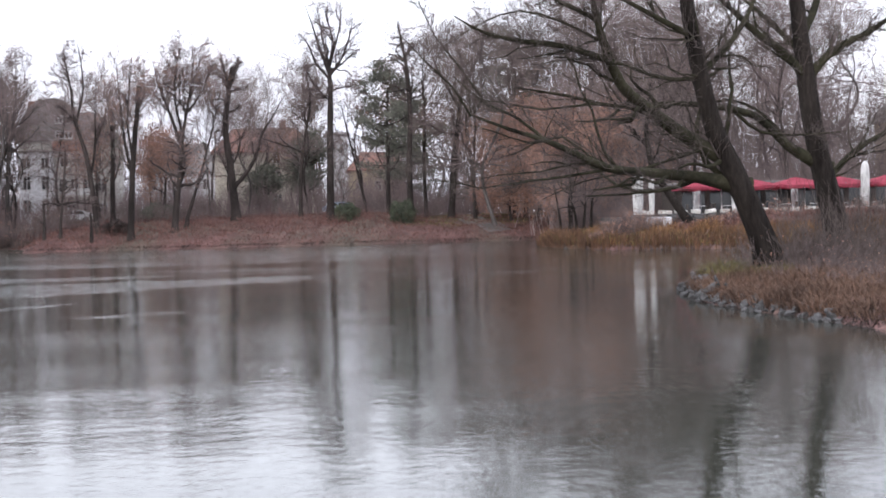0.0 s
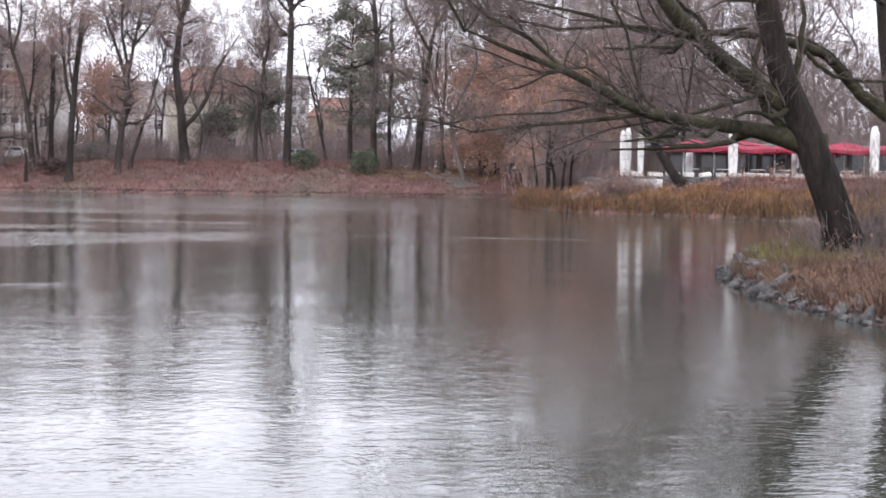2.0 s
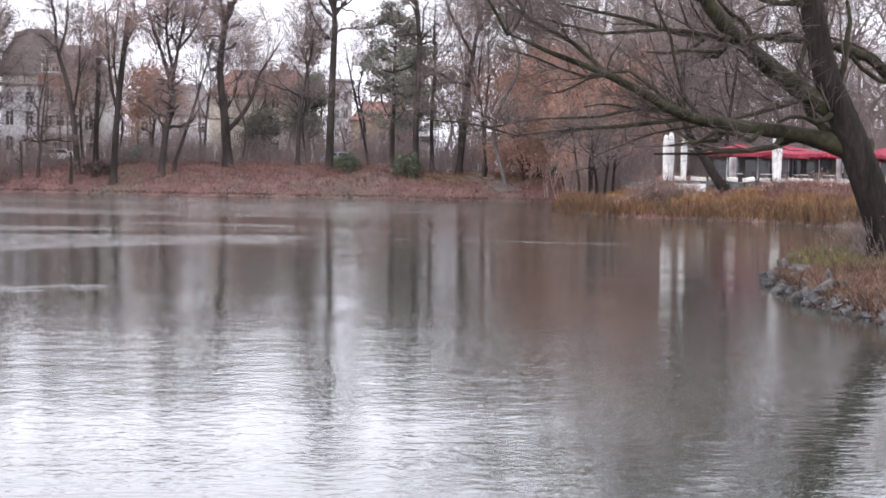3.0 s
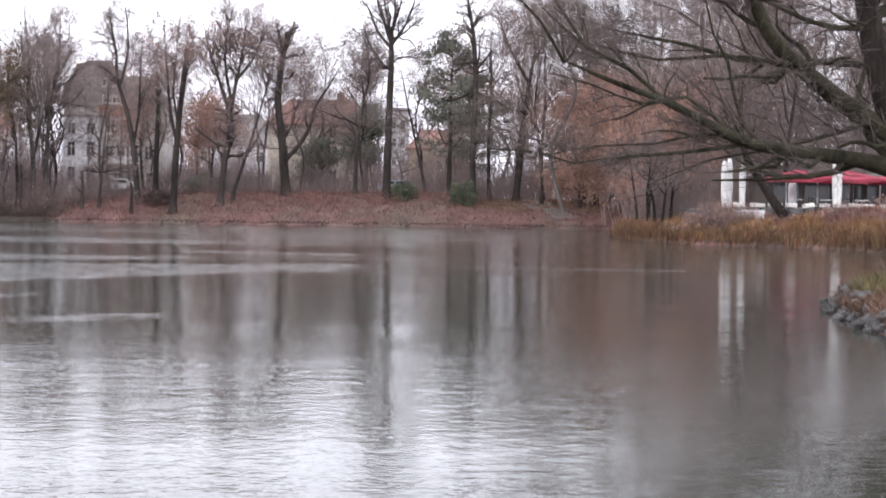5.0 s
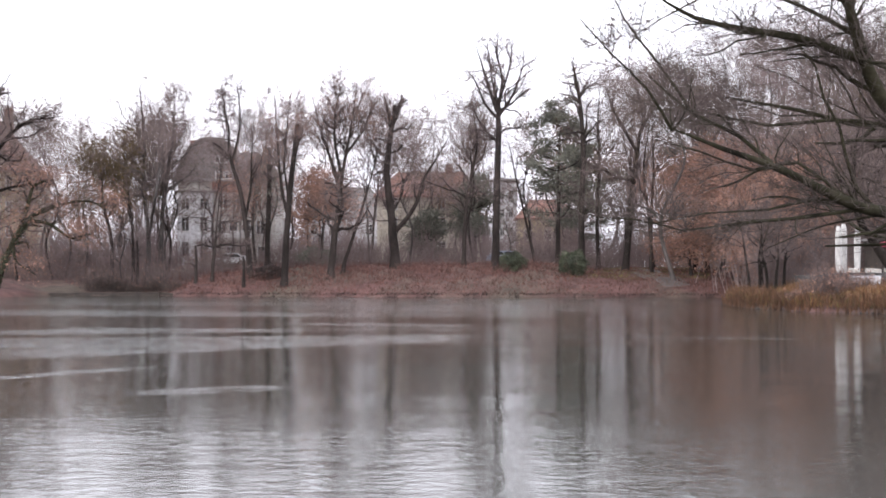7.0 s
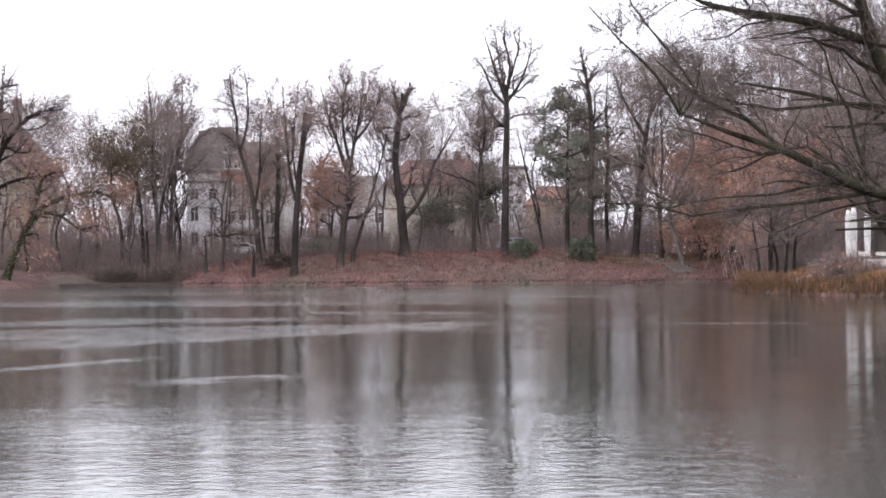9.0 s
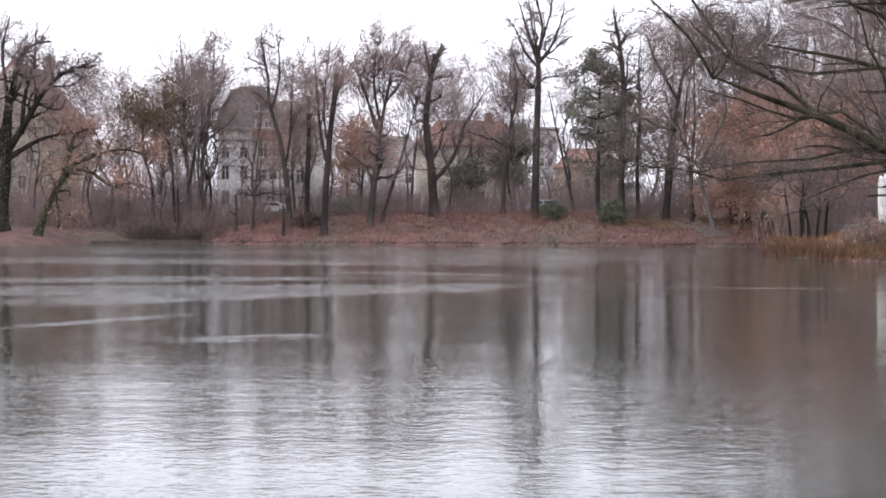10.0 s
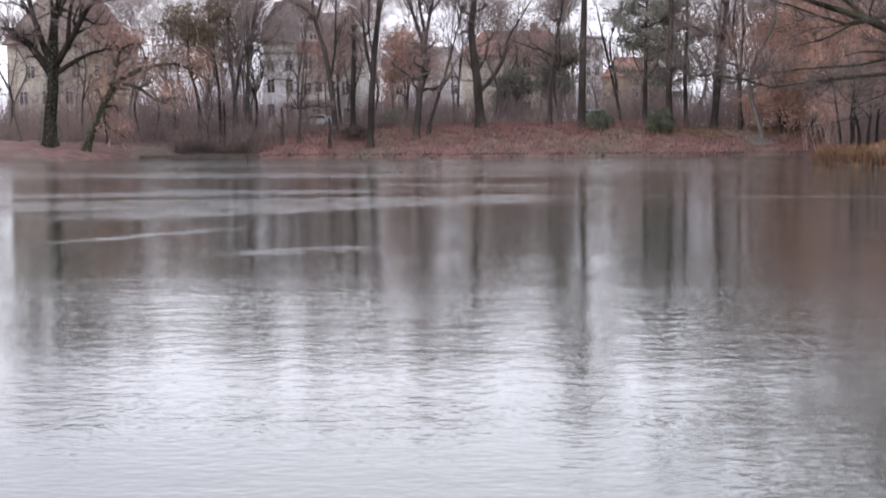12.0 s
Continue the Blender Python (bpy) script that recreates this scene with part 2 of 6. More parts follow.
def streak(a, b_, half):
    """1 along a line on the water, such as a swimmer's wake, fading to its sides."""
    (ax, ay), (bx, by) = a, b_
    size = math.hypot(bx - ax, by - ay)
    c, mp, parts = n.new("ShaderNodeTexCoord"), n.new("ShaderNodeMapping"), n.new("ShaderNodeSeparateXYZ")
    mp.vector_type = "TEXTURE"
    mp.inputs["Location"].default_value = ((ax + bx) / 2, (ay + by) / 2, 0)
    mp.inputs["Rotation"].default_value = (0, 0, math.atan2(by - ay, bx - ax))
    mp.inputs["Scale"].default_value = (size / 2, half, 1)
    l.new(c.outputs["Object"], mp.inputs["Vector"])
    l.new(mp.outputs["Vector"], parts.inputs["Vector"])
    out = None
    for axis in ("X", "Y"):
        far = scaled(n, l, parts.outputs[axis], parts.outputs[axis])
        near = scaled(n, l, far, -1.0)
        near = scaled(n, l, near, 1.0, "ADD")
        near = scaled(n, l, near, 0.0, "MAXIMUM")
        out = near if out is None else scaled(n, l, out, near)
    return out


wakes = None
for a, b_, half, much in WAKES:
    one = scaled(n, l, streak(a, b_, half), much)
    wakes = one if wakes is None else scaled(n, l, wakes, one, "MAXIMUM")
broken = ramp_of(n, l, noise_of(n, l, 1.0, 4, (0.9, 2.2, 1)).outputs["Fac"], [(0.46, (0.04, 0.04, 0.04)), (0.6, (1, 1, 1))]).outputs["Color"]
wakes = scaled(n, l, wakes, broken)
chop = scaled(n, l, noise_of(n, l, 1.0, 2, (2.6, 4.6, 1)).outputs["Fac"], wakes)
ripple = scaled(n, l, ripple, scaled(n, l, chop, 0.11), "ADD")
bump_of(n, l, ripple, b, 1.0, 1.0)


# ---- mesh tools ----
def mesh_of(name, verts, quads=None, tris=None, smooth=False):
    verts = np.asarray(verts, dtype=np.float32)
    quads = np.zeros((0, 4), np.int32) if quads is None else np.asarray(quads, np.int32).reshape(-1, 4)
    tris = np.zeros((0, 3), np.int32) if tris is None else np.asarray(tris, np.int32).reshape(-1, 3)
    me = bpy.data.meshes.new(name)
    me.vertices.add(len(verts))
    me.vertices.foreach_set("co", verts.ravel())
    loops = np.concatenate([quads.ravel(), tris.ravel()]).astype(np.int32)
    me.loops.add(len(loops))
    me.loops.foreach_set("vertex_index", loops)
    starts = np.concatenate([np.arange(len(quads)) * 4, len(quads) * 4 + np.arange(len(tris)) * 3]).astype(np.int32)
    me.polygons.add(len(starts))
    me.polygons.foreach_set("loop_start", starts)
    if smooth:
        me.polygons.foreach_set("use_smooth", np.ones(len(starts), dtype=bool))
    me.update(calc_edges=True)
    me.validate()
    return me


def hung(name, me, mat, parent=None, label=""):
    """Links a mesh as one object, under its thing if one is given."""
    if mat:
        me.materials.append(mat)
    ob = new(name, me)
    ob.parent = parent
    return tagged(ob, label)


def part(name, bm, mat, parent=None, label="", smooth=False):
    me = bpy.data.meshes.new(name)
    bm.to_mesh(me)
    bm.free()
    if smooth:
        for p in me.polygons:
            p.use_smooth = True
    return hung(name, me, mat, parent, label)


def thing(name, at, label, category, group="", turn=0.0):
    ob = new(name)
    ob.empty_display_size = 0.3
    ob.matrix_world = pose(*at, 0, 0, turn)
    return tagged(ob, label, category, group)


def box(bm, lo, hi, bevel=0.0):
    made = bmesh.ops.create_cube(bm, size=1.0)["verts"]
    for v in made:
        v.co = Vector([(a + b) / 2 + c * (b - a) for a, b, c in zip(lo, hi, v.co)])
    if bevel:
        edges = {e for v in made for e in v.link_edges}
        bmesh.ops.bevel(bm, geom=list(edges), offset=bevel, segments=1, affect="EDGES")
    return bm


def block(lo, hi, bevel=0.0):
    return box(bmesh.new(), lo, hi, bevel)


def rod(bm, a, b_, r1, r2=None, sides=8):
    a, b_ = Vector(a), Vector(b_)
    d = b_ - a
    made = bmesh.ops.create_cone(bm, cap_ends=True, segments=sides, radius1=r1, radius2=r1 if r2 is None else r2, depth=d.length)["verts"]
    m = Matrix.Translation((a + b_) / 2) @ d.to_track_quat("Z", "Y").to_matrix().to_4x4()
    bmesh.ops.transform(bm, matrix=m, verts=made)
    return bm


def smooth_line(points, radii, step=0.5):
    """A Catmull-Rom line through a few control points, with its radii."""
    p = np.array(points, float)
    r = np.interp(np.linspace(0, 1, len(p)), np.linspace(0, 1, len(radii)), radii)
    q = np.vstack([2 * p[0] - p[1], p, 2 * p[-1] - p[-2]])
    out, rr = [], []
    for i in range(len(p) - 1):
        k = max(2, int(np.linalg.norm(p[i + 1] - p[i]) / step))
        for s in np.arange(k) / k:
            a, b_, c, d = q[i:i + 4]
            out.append(0.5 * (2 * b_ + (c - a) * s + (2 * a - 5 * b_ + 4 * c - d) * s * s + (3 * b_ - a - 3 * c + d) * s ** 3))
            rr.append(r[i] + (r[i + 1] - r[i]) * s)
    out.append(p[-1])
    rr.append(r[-1])
    return np.array(out), np.array(rr)


def tubes(lines, sides):
    """Round tubes along lines (points, radii), as vertices and quads."""
    vs, fs, base = [], [], 0
    ang = np.arange(sides) * 2 * np.pi / sides
    ca, sa = np.cos(ang), np.sin(ang)
    for pts, rad in lines:
        k = len(pts)
        tan = np.gradient(pts, axis=0)
        tan /= np.linalg.norm(tan, axis=1)[:, None] + 1e-9
        ref = np.array([0.0, 0.0, 1.0]) if abs(tan[0, 2]) < 0.8 else np.array([1.0, 0.0, 0.0])
        u = np.cross(tan, ref)
        u /= np.linalg.norm(u, axis=1)[:, None] + 1e-9
        w = np.cross(tan, u)
        ring = pts[:, None, :] + rad[:, None, None] * (ca[None, :, None] * u[:, None, :] + sa[None, :, None] * w[:, None, :])
        vs.append(ring.reshape(-1, 3))
        i = np.arange(k - 1)[:, None] * sides + np.arange(sides)[None, :]
        j = np.arange(k - 1)[:, None] * sides + (np.arange(sides)[None, :] + 1) % sides
        fs.append(base + np.stack([i, j, j + sides, i + sides], -1).reshape(-1, 4))
        base += k * sides
    return np.concatenate(vs), np.concatenate(fs)


def slivers(p, q, r0, r1):
    """Three-sided tapering twigs from points p to points q."""
    d = q - p
    d /= np.linalg.norm(d, axis=1)[:, None] + 1e-9
    ref = np.where(np.abs(d[:, 2:3]) < 0.8, np.array([[0.0, 0.0, 1.0]]), np.array([[1.0, 0.0, 0.0]]))
    u = np.cross(d, ref)
    u /= np.linalg.norm(u, axis=1)[:, None] + 1e-9
    w = np.cross(d, u)
    vs = []
    for end, r in ((p, r0), (q, r1)):
        for a in (0.0, 2.094, 4.189):
            vs.append(end + np.reshape(r, (-1, 1)) * (math.cos(a) * u + math.sin(a) * w))
    v = np.stack(vs, 1).reshape(-1, 3)
    b0 = np.arange(len(p))[:, None] * 6
    f = np.stack([b0 + np.array([[a, b_, b_ + 3, a + 3]]) for a, b_ in ((0, 1), (1, 2), (2, 0))], 1).reshape(-1, 4)
    return v, f


def ribbons(p, q, r):
    """Very thin twigs from points p to points q, narrow kites that turn every way."""
    d = q - p
    side = np.cross(d, np.roll(d, 1, axis=1) + np.array([[0.3, 0.7, 0.2]]))
    side *= r / (np.linalg.norm(side, axis=1)[:, None] + 1e-9)
    m = p + d * 0.4
    v = np.stack([p, m + side, q, m - side], 1).reshape(-1, 3)
    return v, np.arange(len(p) * 4).reshape(-1, 4)


def unit(rng, k):
    v = rng.normal(size=(k, 3))
    return v / np.linalg.norm(v, axis=1)[:, None]


def leaves(rng, centres, size, droop=0.3):
    """Folded leaves, two triangles each, round the given points."""
    k = len(centres)
    d, s = unit(rng, k), rng.uniform(0.6, 1.3, k)[:, None] * size
    d[:, 2] -= droop
    side = np.cross(d, unit(rng, k))
    side /= np.linalg.norm(side, axis=1)[:, None] + 1e-9
    tip, mid = centres + d * s, centres + d * s * 0.5
    v = np.stack([centres, mid + side * s * 0.35, tip, mid - side * s * 0.35 + np.array([0, 0, 0.08]) * s], 1).reshape(-1, 3)
    b0 = np.arange(k)[:, None] * 4
    return v, np.concatenate([b0 + np.array([[0, 1, 2]]), b0 + np.array([[0, 2, 3]])], 0)


def blades(rng, roots, height, width, lean=0.35):
    """Bent grass blades, three triangles each."""
    k = len(roots)
    h = rng.uniform(0.55, 1.15, k)[:, None] * height
    d = unit(rng, k)
    d[:, 2] = 0
    a = rng.uniform(0, np.pi, k)
    side = np.stack([np.cos(a), np.sin(a), np.zeros(k)], 1) * width
    up = np.array([[0, 0, 1.0]])
    mid = roots + up * h * 0.6 + d * h * lean * 0.35
    tip = roots + up * h * (1 - 0.3 * rng.random((k, 1))) + d * h * lean
    v = np.stack([roots - side, roots + side, mid + side * 0.7, mid - side * 0.7, tip], 1).reshape(-1, 3)
    b0 = np.arange(k)[:, None] * 5
    return v, b0 + np.array([[0, 1, 2, 3]]), b0 + np.array([[3, 2, 4]])


# ---- ground and water ----
SHORE_POLAR = [(-30, 122), (-24, 133), (-20, 144), (-16, 155), (-11.9, 157), (-11.3, 150), (-8, 147), (-4, 143), (0, 141.5), (5, 140.5), (9.8, 141),
               (11.6, 133), (10.8, 119), (9.9, 110), (11, 99), (13.1, 92), (17.4, 88), (20.8, 83), (24.5, 76), (29, 62), (27, 50), (22.8, 45.5), (19.6, 41.5),
               (18.2, 38.6), (18.3, 35.6), (20, 30), (23.3, 26.3), (25.5, 25), (29, 22.5), (40, 17.5), (60, 11)]
SHORE = [(r * math.sin(radians(a)), r * math.cos(radians(a))) for a, r in SHORE_POLAR] + [(18, -0.6), (6, -0.8), (-8, -0.8), (-25, 0.2), (-60, 5), (-86, 34), (-84, 76)]


def shore_distance(x, y):
    """Distance to the shoreline, positive on land."""
    px, py = np.asarray(x, float), np.asarray(y, float)
    best, inside = np.full(px.shape, 1e9), np.zeros(px.shape, bool)
    for (ax, ay), (bx, by) in zip(SHORE, SHORE[1:] + SHORE[:1]):
        dx, dy = bx - ax, by - ay
        s = np.clip(((px - ax) * dx + (py - ay) * dy) / (dx * dx + dy * dy), 0, 1)
        best = np.minimum(best, np.hypot(px - ax - s * dx, py - ay - s * dy))
        cross = (ay > py) != (by > py)
        inside ^= cross & (px < (bx - ax) * (py - ay) / (by - ay + 1e-12) + ax)
    return np.where(inside, -best, best)


def step(v, a, b_):
    s = np.clip((np.asarray(v, float) - a) / (b_ - a), 0, 1)
    return s * s * (3 - 2 * s)


def ground_z(x, y):
    x, y = np.asarray(x, float), np.asarray(y, float)
    d = shore_distance(x, y)
    wob = 0.16 * np.sin(x * 0.9 + 1.3 * np.sin(y * 0.5)) * np.sin(y * 0.7 + x * 0.23) + 0.08 * np.sin(x * 2.3 + y * 1.7)
    far = step(y, 108, 128) * (0.55 + 0.45 * step(x, -36, -26)) * (1 - 0.22 * step(x, 8, 14))
    bank = 0.22 * (1 - np.exp(-np.maximum(d, 0) / 0.25))
    rise_far = 3.3 * (1 - np.exp(-np.maximum(d, 0) / 6.5))
    rise_mid = 0.2 + 1.0 * step(d, 1, 8) + 0.75 * step(d, 8, 13)
    rise_near = 0.38 * (1 - np.exp(-np.maximum(d, 0) / 2.0))
    mid = step(y, 62, 74)
    rise = rise_far * far + (1 - step(y, 108, 128)) * (mid * rise_mid + (1 - mid) * rise_near)
    land = bank + rise + wob * step(d, 0.5, 4) * (0.35 + 0.65 * mid)
    return np.where(d > 0, land, np.maximum(-1.4, d * 0.35))


def gz(x, y):
    return float(ground_z(np.array([x]), np.array([y]))[0])


def polar_sheet():
    az = np.radians(np.concatenate([np.arange(-180, -26, 4.0), np.arange(-26, 38, 0.22), np.arange(38, 180, 4.0)]))
    r = np.concatenate([[0.0], np.arange(1.5, 20, 0.8), np.arange(20, 50, 0.45), np.arange(50, 85, 1.0), np.arange(85, 170, 0.5), np.geomspace(170, 2500, 40)])
    x, y = r[:, None] * np.sin(az)[None], r[:, None] * np.cos(az)[None]
    z = ground_z(x, y)
    k, m = len(r), len(az)
    i = np.arange(k - 1)[:, None] * m + np.arange(m)[None]
    j = np.arange(k - 1)[:, None] * m + (np.arange(m)[None] + 1) % m
    return np.stack([x, y, z], -1).reshape(-1, 3), np.stack([i, i + m, j + m, j], -1).reshape(-1, 4)


gv, gq = polar_sheet()
tagged(hung("ground", mesh_of("ground", gv, gq, smooth=True), GROUND), "reddish brown leaf-strewn banks round the pond", "ground", kind="structure")
wx, wy = np.meshgrid(np.linspace(-110, 60, 30), np.linspace(-2, 176, 30))
wv = np.stack([wx, wy, wx * 0], -1).reshape(-1, 3)
wi = (np.arange(29)[:, None] * 30 + np.arange(29)[None]).ravel()
tagged(hung("water", mesh_of("water", wv, np.stack([wi, wi + 1, wi + 31, wi + 30], -1)), WATER), "dark grey pond water with fine ripples", "water", kind="structure")


# ---- trees ----
def bough(rng, start, way, length, r, gnarl, rise, step_m, least=4):
    k = max(least, int(length / step_m) + 1)
    p, d, pts = np.array(start, float), np.array(way, float), []
    jig = rng.normal(size=(k, 3)) * gnarl
    for i in range(k):
        pts.append(p)
        d = d + jig[i]
        d[2] += rise
        d /= np.linalg.norm(d)
        p = p + d * length / (k - 1)
    return np.array(pts), r * np.linspace(1, 0.3, k)


def turned(rng, d, low, high):
    a, s = rng.uniform(low, high), unit(rng, 1)[0]
    s = s - d * np.dot(s, d)
    s /= np.linalg.norm(s) + 1e-9
    return d * math.cos(a) + s * math.sin(a)


def ramify(rng, lines, counts, spans, ratio, gnarl=0.16, rise=0.06, low=0.5, high=1.1, shrink=0.55, limit=0.01, finer=(0.72, 0.72), lift=0.1):
    """Grows sub-branches on each line, level by level. Returns one list of lines a level."""
    levels, parents = [], lines
    for level, (count, span) in enumerate(zip(counts, spans)):
        kids = []
        for pts, rad in parents:
            whole = np.linalg.norm(np.diff(pts, axis=0), axis=1).sum()
            m = max(1, int(round(count * rng.uniform(0.7, 1.3))))
            for s in np.sort(rng.uniform(span, 0.95, m)):
                i = min(len(pts) - 2, int(s * (len(pts) - 1)))
                d = pts[i + 1] - pts[i]
                d = turned(rng, d / (np.linalg.norm(d) + 1e-9), low, high)
                d[2] = max(d[2] + lift * (1.0, 0.8, 0.6)[min(level, 2)], -0.22)
                d /= np.linalg.norm(d)
                size = whole * (ratio if level == 0 else finer[min(level, len(finer)) - 1]) * (1.15 - 0.6 * s) * rng.uniform(0.6, 1.25)
                kid = bough(rng, pts[i], d, size, max(limit, rad[i] * shrink), gnarl, rise, max(0.35, size / (7, 4, 2.6)[min(level, 2)]), (5, 4, 3)[min(level, 2)])
                fall = kid[0][:, 2] - kid[0][0, 2]
                kid[0][:, 2] -= 0.9 * np.minimum(fall + 0.35, 0)
                kids.append(kid)
        levels.append(kids)
        parents = kids
    return levels


def twigs_on(rng, lines, each, length, r, rise=0.25):
    """Fine twigs, each of two pieces, off the given lines."""
    p, d = [], []
    for pts, rad in lines:
        run = np.linalg.norm(pts[-1] - pts[0])
        i = rng.integers(1, len(pts), max(1, int(each * min(2.0, run / 1.3) + rng.random())))
        p.append(pts[i])
        t = pts[i] - pts[np.maximum(i - 1, 0)]
        d.append(t / (np.linalg.norm(t, axis=1)[:, None] + 1e-9))
    p, d = np.concatenate(p), np.concatenate(d)
    k = len(p)
    d = d * 0.7 + unit(rng, k) * 0.8
    d[:, 2] += rise
    d /= np.linalg.norm(d, axis=1)[:, None]
    size = length * rng.uniform(0.5, 1.3, (k, 1))
    q = p + d * size * 0.5
    e = q + (d + unit(rng, k) * 0.45) * size * 0.5
    if r > 0.0085:
        v1, f1 = ribbons(p, q, r)
        v2, f2 = ribbons(p + (q - p) * 0.8, e, r)
    else:
        v1, f1 = slivers(p, q, np.full(k, r), np.full(k, r * 0.8))
        v2, f2 = slivers(q, e, np.full(k, r * 0.8), np.full(k, r * 0.35))
    return np.concatenate([v1, v2]), np.concatenate([f1, f2 + len(v1)]), e


def shift(line, at):
    return line[0] - np.array(at), line[1]


def tree(seed, stems, label, bark=None, twig_mat=None, limbs=(), counts=(8, 6, 5), spans=(0.35, 0.25, 0.2), ratio=0.45, twigs=(5, 0.9, 0.011), leaf=None,
         gnarl=0.3, rise=0.02, low=0.4, high=1.05, sides=8, limb_bark=None, lift=0.1, joined=False, group="bare trees of the far bank", name="bare_tree", grow_stems=True, shrink=0.6, limit=0.018, category="tree"):
    """A bare tree: stems and limbs are lists of (control points, radii); leaf: (material, count, size, spread, part name)."""
    rng = np.random.default_rng(seed)
    at = np.array(stems[0][0][0], float)
    at[2] = gz(at[0], at[1]) - 0.15
    root = thing(name, at, label, category, group)
    main = [shift(smooth_line(p, r), at) for p, r in stems]
    for pts, rad in main:
        if abs(pts[0, 2]) < 3.0:
            pts[0, 2] = 0.0
        flare = np.clip(1 - (pts[:, 2] - pts[0, 2]) / 1.2, 0, 1)
        if pts[0, 2] <= 0.01:
            rad *= 1 + 0.45 * flare ** 2
    if name == "bare_tree":
        main = [(pts, rad * 0.8) for pts, rad in main]
    heavy = []
    for p, r in limbs:
        first, second = Vector(p[0]), Vector(p[1])
        inner = first - (second - first).normalized() * min(0.3, r[0] * 1.6)
        heavy.append(shift(smooth_line([tuple(inner), *p], (r[0] * 1.25, *r)), at))
    for stem in main:
        v, f = tubes([stem], sides)
        hung("trunk", mesh_of("trunk", v, f, smooth=True), bark or BARK_FAR, root)
    levels = ramify(rng, (main if grow_stems else []) + heavy, counts, spans, ratio, gnarl, rise, low, high, shrink, limit, lift=lift)
    for line in heavy:
        v, f = tubes([line], max(6, sides - 2))
        hung("limb", mesh_of("limb", v, f, smooth=True), limb_bark or bark or BARK_FAR, root)
    for one in ([levels[0]] if joined else [[x] for x in levels[0]]):
        v, f = tubes(one, 5)
        piece = hung("branchwork" if joined else "branch", mesh_of("branch", v, f, smooth=True), limb_bark or bark or BARK_FAR, root)
        tagged(piece, kind="stuff" if joined else "")
    v, f = tubes([x for lv in levels[1:] for x in lv], 3)
    tagged(hung("crown", mesh_of("crown", v, f), twig_mat or TWIG_FAR, root), kind="stuff")
    v, f, ends = twigs_on(rng, levels[-1] + (levels[-2] if len(levels) > 1 else []), *twigs)
    tagged(hung("outer_crown", mesh_of("outer_crown", v, f), twig_mat or TWIG_FAR, root), kind="stuff")
    if leaf:
        mat, count, size, spread, kind = leaf
        c = ends[rng.integers(0, len(ends), count)] + rng.normal(size=(count, 3)) * spread
        v, f = leaves(rng, c, size)
        tagged(hung(kind, mesh_of(kind, v, tris=f), mat, root), kind="stuff")
    return root


def upright(x, y, height, r, bend=0.04, seed=1, z=None, fork=0.0):
    """Control points of a slightly crooked stem that stands at x, y."""
    rng = np.random.default_rng(seed)
    z0 = gz(x, y) - 0.15 if z is None else z
    k = rng.normal(size=(5, 2)) * bend * height
    k[0] = 0
    pts = [(x + k[i][0] * (0.3 + 0.3 * i) + fork * i * i / 16, y + k[i][1] * 0.5, z0 + height * i / 4) for i in range(5)]
    return pts, (r, r * 0.76, r * 0.52, r * 0.3, r * 0.07)

# the trees that line the far bank, one by one
tree(11, [([(2.77, 150, 2.9), (2.88, 150, 8.21), (3, 150, 12.83), (3.12, 150, 16.87), (3, 150, 19.75)], (0.55, 0.46, 0.42, 0.36, 0.26))],
     "tall bare oak with an open forked crown", limbs=[
     ([(3, 150, 18.88), (2.08, 150.5, 21.54), (1.39, 151, 23.93), (0.64, 151, 26.25)], (0.26, 0.17, 0.1, 0.03)), ([(3.12, 150, 19.46), (3.51, 149.5, 21.99), (2.98, 149, 24.51), (3.09, 149, 26.74)], (0.24, 0.16, 0.1, 0.03)),
     ([(3.12, 150, 18.31), (4.5, 150, 20.33), (5.58, 151, 23.35), (5.81, 151, 25.67)], (0.2, 0.14, 0.09, 0.03)), ([(3.12, 150, 16.4), (3.81, 150, 16.98), (4.83, 149.5, 17.05), (5.62, 149, 17.23)], (0.14, 0.11, 0.07, 0.03)),
     ([(3, 150, 15.71), (1.79, 150, 16.87), (0.93, 150.5, 18.36), (0.35, 151, 20.16)], (0.15, 0.12, 0.07, 0.03)),
     ([(2.95, 150, 18.2), (1.7, 149.6, 19.6), (0.9, 149.4, 21.6), (-0.1, 149.2, 23.0)], (0.17, 0.13, 0.09, 0.03)), ([(3.1, 150, 18.9), (4.4, 150.5, 19.6), (5.4, 150.8, 20.6), (6.5, 151, 21.3)], (0.16, 0.12, 0.08, 0.03)),
     ([(3.05, 150, 19.6), (2.5, 150.4, 22.0), (2.2, 150.6, 24.4), (1.9, 151, 26.3)], (0.18, 0.13, 0.09, 0.03)), ([(3.1, 150, 19.6), (3.9, 149.5, 22.0), (4.4, 149.2, 24.2), (4.5, 149, 26.4)], (0.16, 0.12, 0.08, 0.03))],
     counts=(8, 5, 3), spans=(0.25, 0.2, 0.2), ratio=0.42, grow_stems=False, twigs=(4, 1.17, 0.015), gnarl=0.34)
